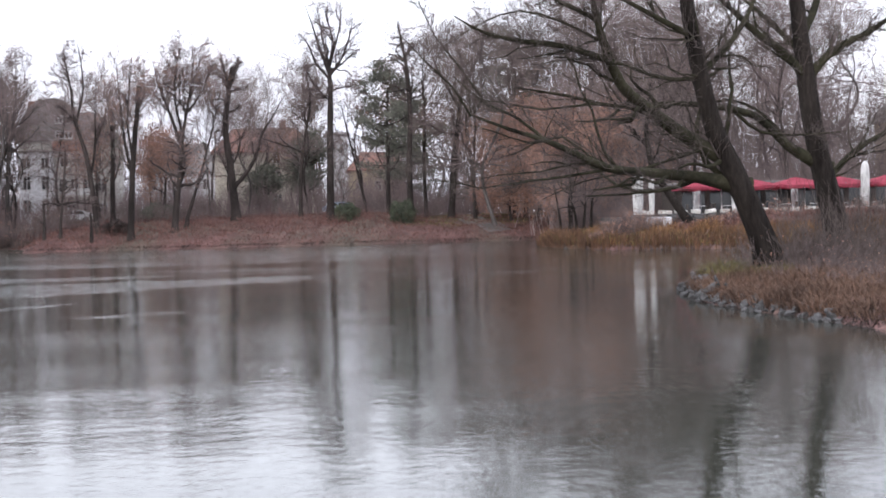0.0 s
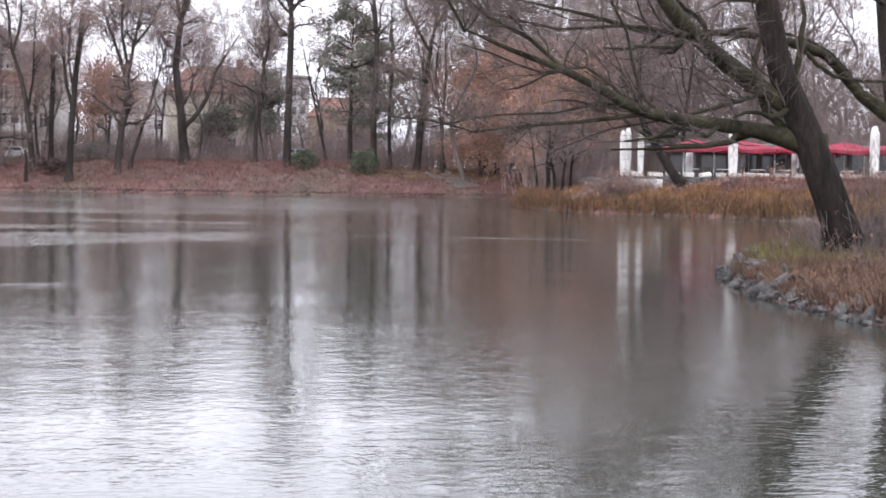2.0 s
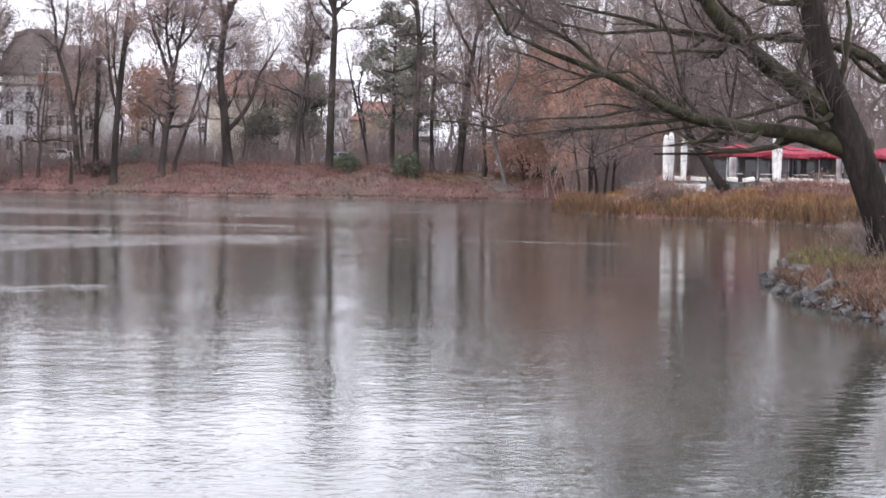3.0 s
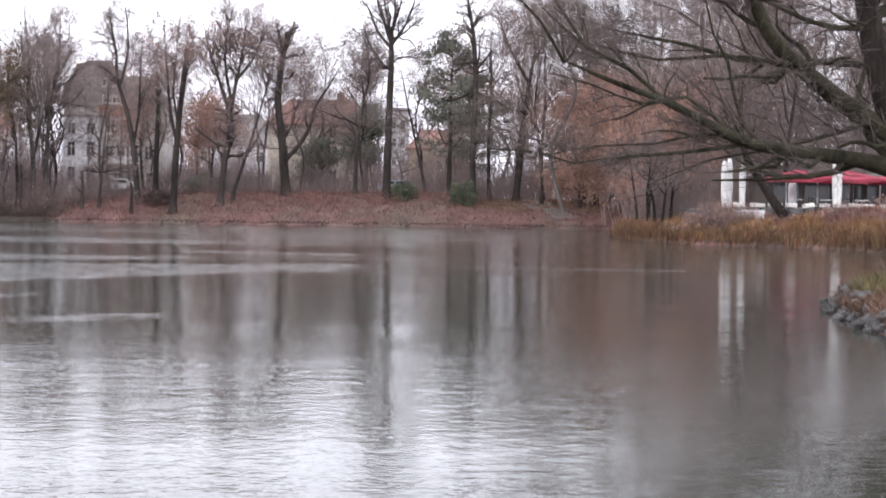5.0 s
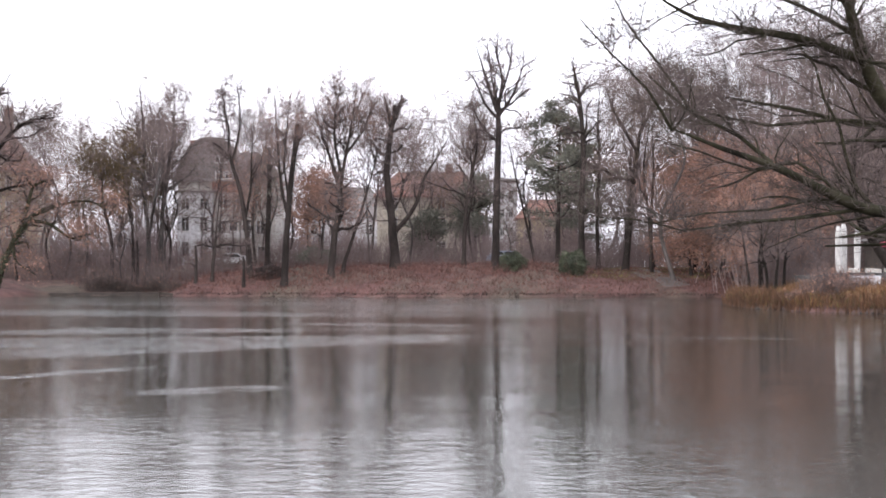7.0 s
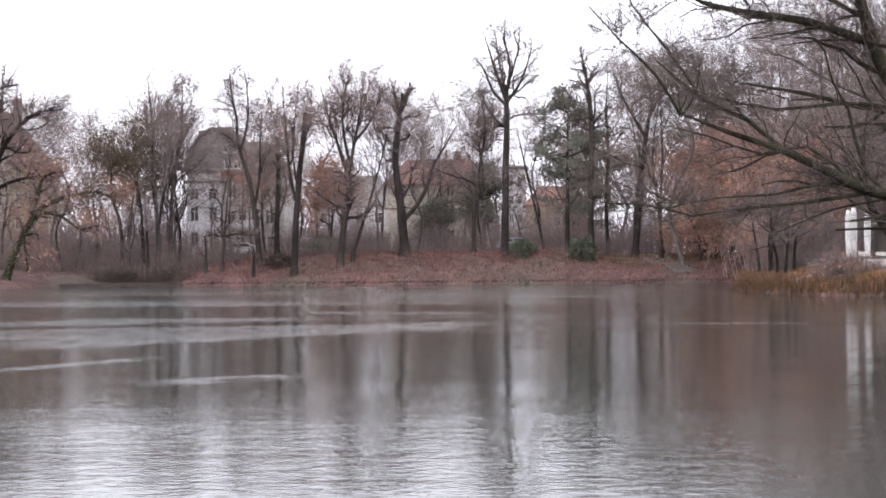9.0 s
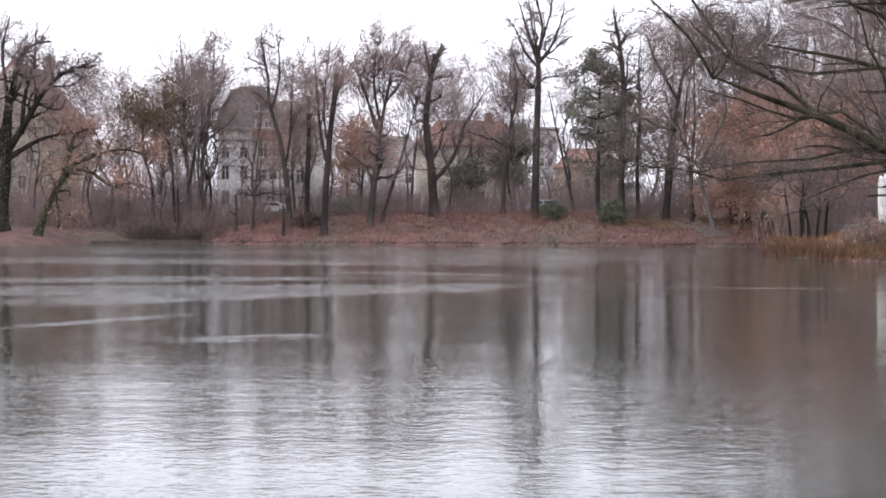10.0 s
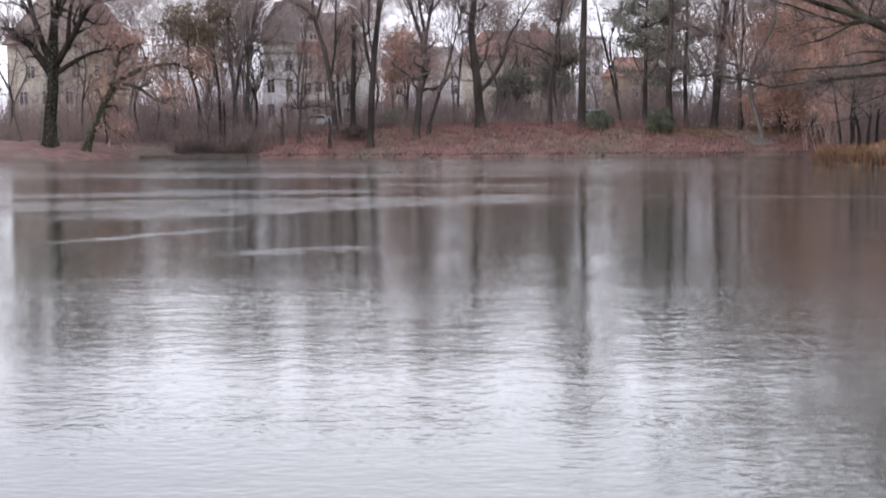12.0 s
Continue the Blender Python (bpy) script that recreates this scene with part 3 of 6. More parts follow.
tree(12, [([(-7.54, 152, 3.61), (-7.95, 152, 8.29), (-8.42, 152, 12.96), (-7.95, 152, 17.06), (-7.54, 152, 19.69)], (0.62, 0.5, 0.42, 0.33, 0.22))],
     "old pollarded tree with stubby sawn-off limbs", limbs=[
     ([(-7.37, 152, 6.83), (-6.29, 151.5, 7.98), (-5.23, 151, 9.7), (-4.53, 151, 12.02), (-3.25, 151, 14.06), (-1.97, 151, 16.26)], (0.26, 0.23, 0.19, 0.15, 0.1, 0.04)),
     ([(-7.95, 152, 17.06), (-8.3, 152, 19.1), (-8.65, 152, 20.56)], (0.24, 0.18, 0.13)), ([(-7.72, 152, 18.52), (-7.13, 152, 19.69), (-6.31, 152, 20.27)], (0.2, 0.15, 0.1)),
     ([(-7.83, 152, 17.64), (-7.27, 152.5, 18.86), (-6.83, 153, 20.92)], (0.2, 0.14, 0.1)), ([(-8.24, 152, 14.13), (-9.3, 152, 15.01), (-10.09, 152.5, 16.23)], (0.15, 0.12, 0.06)),
     ([(-8.13, 152, 14.72), (-7.25, 152, 15.01), (-6.76, 151.5, 15.55)], (0.12, 0.09, 0.06)),
     ([(-8.2, 152, 15.9), (-9.1, 151.8, 16.2), (-9.9, 151.6, 16.0)], (0.14, 0.11, 0.07)), ([(-8.0, 152, 16.8), (-7.0, 152, 17.3), (-6.2, 151.8, 17.2), (-5.7, 151.7, 17.9)], (0.13, 0.11, 0.08, 0.05)),
     ([(-7.9, 152, 18.2), (-8.9, 152.2, 18.6), (-9.3, 152.3, 19.5)], (0.12, 0.09, 0.05)), ([(-8.25, 152, 12.4), (-9.3, 152, 12.8), (-9.7, 152, 12.3)], (0.13, 0.1, 0.06))],
     counts=(6, 4, 3), ratio=0.3, spans=(0.3, 0.2, 0.2), grow_stems=False, twigs=(3, 0.78, 0.015))
tree(13, [([(-13.89, 148, 2.1), (-13.49, 148, 5.86), (-12.98, 148, 9.56), (-13.21, 148, 12.12)], (0.46, 0.38, 0.34, 0.26)), ([(-12.98, 148, 9.56), (-12.64, 148, 12.69), (-11.9, 148, 16.39), (-11.16, 148, 21.51)], (0.3, 0.23, 0.15, 0.05))],
     "forked bare tree keeping withered leaves in its crown", limbs=[
     ([(-13.15, 148, 11.55), (-13.89, 148, 13.83), (-15.08, 148.5, 17.29), (-15.82, 149, 20.21)], (0.24, 0.18, 0.11, 0.04)), ([(-12.75, 148, 12.12), (-13.39, 147.5, 15.49), (-13.23, 147, 18.84), (-12.66, 147, 21.1)], (0.18, 0.14, 0.09, 0.03)),
     ([(-12.3, 148, 14.4), (-10.79, 148.5, 16.44), (-9.86, 149, 18.78), (-9.28, 149, 20.21)], (0.17, 0.12, 0.08, 0.03))],
     counts=(13, 6, 4), ratio=0.42, spans=(0.4, 0.2, 0.2), twigs=(4, 1.10, 0.015), leaf=(LEAF_RUST, 3400, 0.14, 0.35, "foliage"))
tree(14, [([(-12.81, 150, 2.9), (-11.6, 150, 6.48), (-10.62, 150, 9.65), (-9.58, 150, 13.4), (-8.77, 150, 16.87)], (0.25, 0.2, 0.16, 0.1, 0.04))],
     "slender leaning bare tree", counts=(10, 4, 3), ratio=0.3, spans=(0.5, 0.2, 0.2), twigs=(3, 1.01, 0.015))
tree(15, [([(-18.43, 147, 1.2), (-18.21, 147, 5.84), (-17.87, 147, 10.36), (-17.41, 147, 14.32), (-17.13, 147, 17.26)], (0.46, 0.4, 0.36, 0.33, 0.26))],
     "broken-topped tree with a bare splintered stem", limbs=[
     ([(-18.15, 147, 8.1), (-18.77, 147, 11.49), (-19.11, 147, 15.45), (-19.52, 147.5, 20.03)], (0.18, 0.13, 0.09, 0.03)), ([(-17.53, 147, 13.75), (-16.68, 147.5, 16.63), (-16.62, 148, 19.52)], (0.12, 0.08, 0.03)),
     ([(-17.98, 147, 9.79), (-18.37, 146.5, 13.15), (-18.08, 146, 16.48), (-17.63, 146, 20.41)], (0.15, 0.1, 0.07, 0.03))],
     counts=(12, 5, 4), ratio=0.36, grow_stems=False, twigs=(4, 1.10, 0.015), leaf=(LEAF_RUST, 1500, 0.16, 0.3, "foliage"))
tree(16, [([(-22.33, 150, 2.44), (-22.67, 150, 6.48), (-23.31, 150, 10.52), (-24.35, 150, 14.27), (-24.58, 150, 17.44)], (0.4, 0.33, 0.28, 0.22, 0.14))],
     "bare tree with a curving stem and fine upright crown", limbs=[
     ([(-24.23, 150, 13.98), (-25.33, 150, 15.13), (-26.19, 150, 15.71)], (0.14, 0.1, 0.05)), ([(-24.52, 150, 16.87), (-25.12, 150.5, 19.81), (-25.44, 151, 22.19)], (0.14, 0.09, 0.03)),
     ([(-24.12, 150, 13.98), (-23.34, 149.5, 16.82), (-23.27, 149, 19.64), (-23.61, 149, 21.93)], (0.16, 0.12, 0.08, 0.03)), ([(-22.85, 150, 7.63), (-22.27, 150, 11.1), (-22.15, 150, 14.56), (-21.92, 150, 18.6)], (0.15, 0.12, 0.08, 0.03))],
     counts=(13, 6, 4), ratio=0.38, grow_stems=False, twigs=(4, 1.10, 0.015))
tree(17, [([(-34.95, 160, 2.75), (-34.95, 160, 6.75), (-35.45, 160, 11.67), (-35.45, 160, 17.21), (-35.94, 160, 22.75)], (0.36, 0.3, 0.24, 0.15, 0.04)), ([(-33.81, 161, 2.75), (-33.69, 161, 7.39), (-33.31, 161, 12.35), (-32.45, 161, 17.3), (-32.32, 161, 22.25)], (0.36, 0.3, 0.24, 0.15, 0.04)),
     ([(-34.95, 160, 6.13), (-32.4, 151.5, 10.02), (-33.51, 159, 15.28), (-33.63, 159, 21.4)], (0.22, 0.18, 0.12, 0.03))],
     "double-stemmed bare tree with a broad hazy crown", bark=BARK_PALE, counts=(18, 6, 4), spans=(0.38, 0.2, 0.2), ratio=0.32, twigs=(4, 1.10, 0.015), low=0.4, high=0.8)
tree(18, [([(-38.41, 158, 1.71), (-38.53, 158, 6.09), (-39.5, 158, 10.34), (-39.26, 158, 15.2)], (0.3, 0.24, 0.18, 0.06)), ([(-36.33, 159, 1.95), (-36.57, 159, 8.55), (-37.43, 159, 12.84), (-37.18, 159, 16.5)], (0.24, 0.18, 0.12, 0.05))],
     "tree with an olive-brown clump of old foliage", counts=(10, 4, 3), ratio=0.42, spans=(0.45, 0.2, 0.2), twigs=(4, 1.10, 0.015), leaf=(LEAF_OLIVE, 9000, 0.19, 0.4, "foliage"))
oak = tree(19, [([(-51.34, 147, 0.92), (-51.22, 147, 4.14), (-50.88, 147, 6.97), (-50.77, 147, 9.68)], (1.05, 0.85, 0.75, 0.6))],
     "massive old oak with thick twisting limbs", bark=BARK_NEAR, limbs=[
     ([(-51, 147, 8.66), (-52.52, 147, 10.92), (-53.57, 146, 12.27), (-55.71, 145, 13.6)], (0.45, 0.36, 0.28, 0.12)), ([(-50.77, 147, 9.23), (-52.42, 147.5, 13.22), (-53.74, 148, 17.81), (-54.02, 148, 22.37), (-53.17, 148, 24.64)], (0.4, 0.32, 0.24, 0.14, 0.05)),
     ([(-50.66, 147, 9.51), (-50.43, 147, 13.75), (-49.36, 146.5, 17.66), (-47.96, 146, 19.85), (-45.71, 146, 20.41)], (0.42, 0.34, 0.27, 0.18, 0.06)), ([(-50.43, 147, 9.68), (-48.24, 146, 12.55), (-46.39, 145.5, 15.32), (-43.72, 145, 17.39), (-41.05, 145, 17.73)], (0.38, 0.31, 0.24, 0.15, 0.05)),
     ([(-50.21, 147, 8.95), (-48.45, 147.5, 10.1), (-46.9, 148, 10.87), (-44.63, 148, 11.27), (-43.2, 148, 10.98)], (0.32, 0.26, 0.18, 0.1, 0.04)), ([(-48.9, 146.3, 11.45), (-48.52, 146, 14.8), (-47.51, 146, 18.45), (-47.39, 146, 21.54)], (0.26, 0.2, 0.14, 0.05)),
     ([(-51.11, 147, 10.92), (-51, 148, 14.97), (-51.81, 149, 19.64), (-50.95, 149, 23.65)], (0.3, 0.22, 0.15, 0.05))],
     counts=(17, 7, 4), ratio=0.42, grow_stems=False, twigs=(3, 1.01, 0.015), gnarl=0.32, shrink=0.5)
ivy_oak = tree(20, [([(-47.28, 146, 0.76), (-46.27, 146, 3.57), (-45.04, 146, 6.09), (-43.46, 146, 8.06), (-41.22, 146, 9.29)], (0.5, 0.42, 0.36, 0.24, 0.08))],
     "leaning low oak clad in ivy with rusty leaves", bark=BARK_MOSS, limbs=[
     ([(-44.81, 146, 6.37), (-44.02, 146, 8.9), (-43.24, 146, 11.15), (-40.66, 146, 11.71)], (0.26, 0.2, 0.14, 0.05)), ([(-44.02, 146, 7.61), (-41.64, 145.5, 7.2), (-39.26, 145, 5.79), (-37.03, 145, 6.35)], (0.22, 0.17, 0.12, 0.04)),
     ([(-43.46, 146, 8.06), (-40.93, 147, 9.23), (-38.11, 147, 9.51), (-35.85, 147, 8.38)], (0.2, 0.15, 0.1, 0.04)), ([(-45.43, 146, 5.81), (-44.99, 145.5, 3.56), (-42.89, 145, 2.17)], (0.14, 0.1, 0.04))],
     counts=(9, 4, 3), ratio=0.36, twigs=(3, 0.94, 0.015), leaf=(LEAF_RUST, 5200, 0.17, 0.4, "foliage"), gnarl=0.28)
tree(21, [([(11.75, 152, 3.73), (11.69, 152, 8.29), (11.93, 152, 14.13), (11.69, 152, 19.1), (11.22, 152, 22.03), (10.76, 152, 24.36)], (0.45, 0.38, 0.32, 0.26, 0.2, 0.08))],
     "tall tree with a rust-stained broken top", counts=(15, 4, 3), ratio=0.2, spans=(0.55, 0.2, 0.2), twigs=(3, 1.01, 0.015), leaf=(LEAF_OLIVE, 700, 0.16, 0.3, "foliage"))
tree(22, [([(16.25, 152, 2.91), (16.72, 152, 7.7), (17.19, 152, 12.38), (17.66, 152, 15.89), (18.36, 152, 19.1)], (0.46, 0.38, 0.32, 0.24, 0.12))],
     "bare tree with wide ascending limbs", limbs=[
     ([(17.54, 152, 14.72), (16.14, 152, 17.06), (14.97, 152, 19.4), (14.03, 152, 22.32)], (0.2, 0.15, 0.1, 0.03)), ([(17.89, 152, 17.06), (19.18, 152, 19.4), (20.23, 152, 21.73), (20.34, 152, 24.66)], (0.18, 0.13, 0.09, 0.03)),
     ([(17.07, 152, 11.8), (15.45, 151, 12.02), (13.62, 150, 12.83), (12.46, 150, 12.25)], (0.14, 0.1, 0.06, 0.03)), ([(18.12, 152, 17.93), (17.77, 153, 20.68), (16.83, 153, 23.63)], (0.15, 0.1, 0.03))],
     counts=(13, 6, 4), ratio=0.42, grow_stems=False, twigs=(4, 1.10, 0.015))
tree(23, [([(13.8, 156, 3.28), (13.68, 156, 8.44), (13.92, 156, 13.84), (13.8, 156, 18.64), (14.04, 156, 22.24)], (0.28, 0.23, 0.18, 0.1, 0.04))], "slim straight bare tree", counts=(13, 4, 3), ratio=0.22, spans=(0.5, 0.2, 0.2), twigs=(4, 1.10, 0.015))
tree(24, [([(-0.47, 154, 3.27), (-0.24, 154, 8.36), (0.36, 154, 12.51), (0.95, 154, 16.06), (0.36, 154, 20.21)], (0.3, 0.24, 0.19, 0.12, 0.04))], "bare tree with mistletoe balls in its crown", counts=(19, 6, 4), ratio=0.32, spans=(0.4, 0.2, 0.2), twigs=(4, 1.10, 0.015), leaf=(LEAF_OLIVE, 500, 0.14, 0.2, "foliage"))
tree(25, [([(7.08, 156, 3.4), (6, 156, 8.44), (5.04, 156, 12.64), (4.32, 156, 16.24)], (0.2, 0.16, 0.12, 0.05))], "thin leaning bare tree", counts=(5, 3, 2), ratio=0.2, spans=(0.4, 0.2, 0.2), twigs=(3, 1.01, 0.015))

tree(26, [([(-20.96, 153, 3.3), (-20.9, 153, 7.2), (-20.75, 153, 11.2), (-20.8, 153, 15.4)], (0.36, 0.33, 0.3, 0.22))], "broken bare stem clad in grey-green ivy", counts=(9, 3, 2), ratio=0.16, spans=(0.4, 0.2, 0.2), twigs=(3, 0.94, 0.014), leaf=(NEEDLES, 900, 0.16, 0.35, "foliage"))
tree(27, [([(-26.2, 150, 2.4), (-25.9, 150, 5.2), (-25.7, 150, 7.6), (-25.4, 150, 10.6)], (0.2, 0.16, 0.12, 0.04))], "small crooked oak with one long level limb", limbs=[
     ([(-25.95, 150, 5.0), (-24.6, 149.6, 5.25), (-23.2, 149.2, 5.05), (-22.2, 149, 5.3)], (0.13, 0.11, 0.08, 0.03)), ([(-26.0, 150, 4.9), (-27.3, 150.3, 5.2), (-28.2, 150.5, 5.0)], (0.1, 0.08, 0.03))],
     counts=(9, 4, 3), ratio=0.34, spans=(0.3, 0.2, 0.2), twigs=(2, 0.75, 0.013))
for k, (x, y, top) in enumerate(((-27.8, 149.5, 5.0), (-35.7, 158, 5.8), (-22.6, 147.5, 4.0))):
    tree(28 + k, [([(x, y, 2.2), (x + 0.05, y, (2.2 + top) / 2), (x - 0.03, y, top)], (0.15, 0.13, 0.1))], "short dead stem on the bank", counts=(3, 3, 2), ratio=0.2, twigs=(2, 0.50, 0.012), group="dead stems on the bank", name="dead_stem")
tree(36, [([(-15.9, 158, 3.4), (-15.7, 158, 6.0), (-15.5, 158, 9.0), (-15.8, 158, 12.0)], (0.22, 0.18, 0.13, 0.04))], "low spreading beech full of bright rust leaves", counts=(14, 5, 4), ratio=0.42, spans=(0.25, 0.2, 0.2), twigs=(3, 0.88, 0.013), leaf=(LEAF_RUST, 9000, 0.19, 0.4, "foliage"), lift=0.0, rise=0.0)
for k, (x, y, h) in enumerate(((22.3, 147, 10), (24.0, 148.5, 12.5), (25.8, 143, 12.5), (26.8, 137, 11.5), (27.6, 130.5, 10.5), (28.6, 124, 9.5))):
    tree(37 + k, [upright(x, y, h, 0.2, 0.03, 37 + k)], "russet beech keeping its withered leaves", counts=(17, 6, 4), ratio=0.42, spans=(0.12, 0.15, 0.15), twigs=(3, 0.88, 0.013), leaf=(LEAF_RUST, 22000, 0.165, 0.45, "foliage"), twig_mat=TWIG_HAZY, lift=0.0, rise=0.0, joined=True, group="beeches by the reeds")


def pine(seed, x, y, height, spread, low, label):
    """A Scots pine: bare lower stem, flat plates of needles on short limbs."""
    rng = np.random.default_rng(seed)
    pts, r = upright(x, y, height, 0.3, 0.012, seed)
    at = np.array(pts[0])
    root = thing("pine_tree", at, label, "tree", "evergreens of the far bank")
    stem = shift(smooth_line(pts, r), at)
    v, f = tubes([stem], 8)
    hung("trunk", mesh_of("trunk", v, f, smooth=True), BARK_FAR, root)
    limbs, tips = [], []
    for s in np.linspace(low, 0.98, 17):
        i = min(len(stem[0]) - 1, int(s * len(stem[0])))
        u = (s - low) / (1 - low)
        for a in rng.uniform(0, 6.28, 2):
            reach = spread * (0.55 + 0.75 * math.sin(min(1.0, u * 0.8 + 0.28) * math.pi)) * rng.uniform(0.35, 1.05)
            line = bough(rng, stem[0][i], (math.cos(a), math.sin(a), 0.35), reach, 0.075, 0.18, 0.03, 0.5)
            limbs.append(line)
            for u0 in (0.62, 0.9, 1.02):
                k = int(150 * rng.uniform(0.4, 1.3))
                hub = line[0][0] + (line[0][-1] - line[0][0]) * u0 + rng.normal(size=3) * np.array([0.4, 0.4, 0.2])
                tips.append(hub + rng.normal(size=(k, 3)) * np.array([0.55, 0.55, 0.26]))
    v, f = tubes(limbs, 4)
    tagged(hung("branchwork", mesh_of("branchwork", v, f), BARK_FAR, root), kind="stuff")
    v, f = leaves(rng, np.concatenate(tips), 0.23, -0.2)
    tagged(hung("foliage", mesh_of("foliage", v, tris=f), NEEDLES, root), kind="stuff")
    return root


pine(31, 9.48, 156, 16.5, 4.4, 0.32, "grey-green pine with flat plates of needles")
pine(32, 13.30, 172, 14.0, 3.6, 0.3, "smaller pine half hidden among bare trees")
pine(33, 0.74, 174, 9.5, 2.8, 0.25, "dusky pine behind the bare bank trees")
pine(34, -4.76, 172, 5.5, 2.2, 0.12, "low dark conifer by the houses")
pine(35, 25.45, 165, 21.0, 4.6, 0.45, "tall grey-green pine above the russet shrubs")

# woods behind: a few kinds, set out along the bank
kinds = []
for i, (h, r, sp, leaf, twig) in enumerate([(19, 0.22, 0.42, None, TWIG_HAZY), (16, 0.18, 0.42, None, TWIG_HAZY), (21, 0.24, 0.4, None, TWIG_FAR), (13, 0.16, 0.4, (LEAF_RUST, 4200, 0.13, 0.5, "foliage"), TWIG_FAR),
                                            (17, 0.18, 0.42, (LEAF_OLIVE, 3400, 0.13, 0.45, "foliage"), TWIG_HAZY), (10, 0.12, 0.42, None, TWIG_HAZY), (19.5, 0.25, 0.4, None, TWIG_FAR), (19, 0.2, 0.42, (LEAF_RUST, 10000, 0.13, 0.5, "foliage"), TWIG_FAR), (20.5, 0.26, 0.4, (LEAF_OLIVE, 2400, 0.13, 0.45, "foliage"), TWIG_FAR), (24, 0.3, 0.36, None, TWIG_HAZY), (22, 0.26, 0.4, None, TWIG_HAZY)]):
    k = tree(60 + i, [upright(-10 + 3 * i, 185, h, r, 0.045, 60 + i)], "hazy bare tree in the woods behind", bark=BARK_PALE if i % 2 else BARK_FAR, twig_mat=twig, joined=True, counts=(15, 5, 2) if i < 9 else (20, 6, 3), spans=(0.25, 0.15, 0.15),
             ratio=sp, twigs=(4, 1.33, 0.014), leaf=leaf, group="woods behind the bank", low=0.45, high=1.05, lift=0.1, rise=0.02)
    kinds.append(k)
rng = np.random.default_rng(5)
SPOTS = []
for x in np.arange(-72, 12, 3.4):
    SPOTS.append((x + rng.uniform(-1.3, 1.3), rng.uniform(154, 166), rng.choice([0, 1, 4, 5, 3, 1])))
for x in np.arange(-76, 12, 4.2):
    SPOTS.append((x + rng.uniform(-1.6, 1.6), rng.uniform(170, 184), rng.choice([0, 1, 2, 1, 4])))
for x in np.arange(-80, 20, 6.5):
    SPOTS.append((x + rng.uniform(-2, 2), rng.uniform(205, 240), rng.choice([0, 1, 2])))
for x in np.arange(8, 78, 3.0):
    SPOTS.append((x + rng.uniform(-1.2, 1.2), rng.uniform(146, 168) if x < 30 else rng.uniform(116, 150), rng.choice([0, 1, 2, 0, 6, 4])))
for x in np.arange(10, 90, 3.4):
    SPOTS.append((x + rng.uniform(-1.5, 1.5), rng.uniform(170, 215), rng.choice([0, 2, 6])))
for x in np.arange(17, 34, 1.9):
    SPOTS.append((x + rng.uniform(-0.8, 0.8), rng.uniform(132, 142), rng.choice([3, 3, 5])))
for x in np.arange(17.5, 46, 4.0):
    SPOTS.append((x + rng.uniform(-0.8, 0.8), rng.uniform(126, 146), rng.choice([0, 1, 6])))
for x in np.arange(15, 52, 4.2):
    SPOTS.append((x + rng.uniform(-1, 1), rng.uniform(124, 150), 8))
for x in np.arange(19, 50, 4.6):
    SPOTS.append((x + rng.uniform(-1, 1), rng.uniform(152, 168), rng.choice([8, 6])))
for x in np.arange(20, 66, 3.7):
    SPOTS.append((x + rng.uniform(-1, 1), rng.uniform(128, 158), rng.choice([9, 10])))
for x, y, k in ((-28.5, 160, 0), (-24.5, 163, 2), (-33, 161, 1), (-30.5, 168, 2), (-26.5, 171, 1)):
    SPOTS.append((x, y, k))
for x in np.arange(-48, -34, 2.6):
    SPOTS.append((x + rng.uniform(-0.7, 0.7), rng.uniform(164, 182), rng.choice([5, 3, 4, 1])))
for ratio, y, k in ((-0.180, 164, 5), (-0.168, 161, 1), (-0.154, 166, 5), (-0.148, 158, 3), (-0.172, 170, 0), (-0.159, 172, 1), (-0.145, 163, 0), (-0.236, 173, 1), (-0.225, 169, 5), (-0.214, 174, 4), (0.172, 153, 9), (0.185, 156, 10), (0.199, 152, 9), (0.214, 150, 9), (0.235, 128, 10), (0.25, 131, 9), (0.268, 127, 10), (-0.04, 167, 1), (-0.03, 172, 4)):
    copy_thing(kinds[k], pose(ratio * y, y, gz(ratio * y, y) - 0.15, 0, 0, 400 * ratio))
for x, y, k in SPOTS:
    if shore_distance(np.array([x]), np.array([y]))[0] < 2.5 or (y < 170 and 0.036 < x / y < 0.082) or (y > 150 and (0.02 < x / y < 0.042 or 0.082 < x / y < 0.105)) or (28 < x < 50 and y < 112) or (y < 188 and (-0.19 < x / y < -0.145 or -0.05 < x / y < -0.02)):
        continue
    copy_thing(kinds[int(k)], pose(x, y, gz(x, y) - 0.15, 0, 0, rng.uniform(0, 360)))


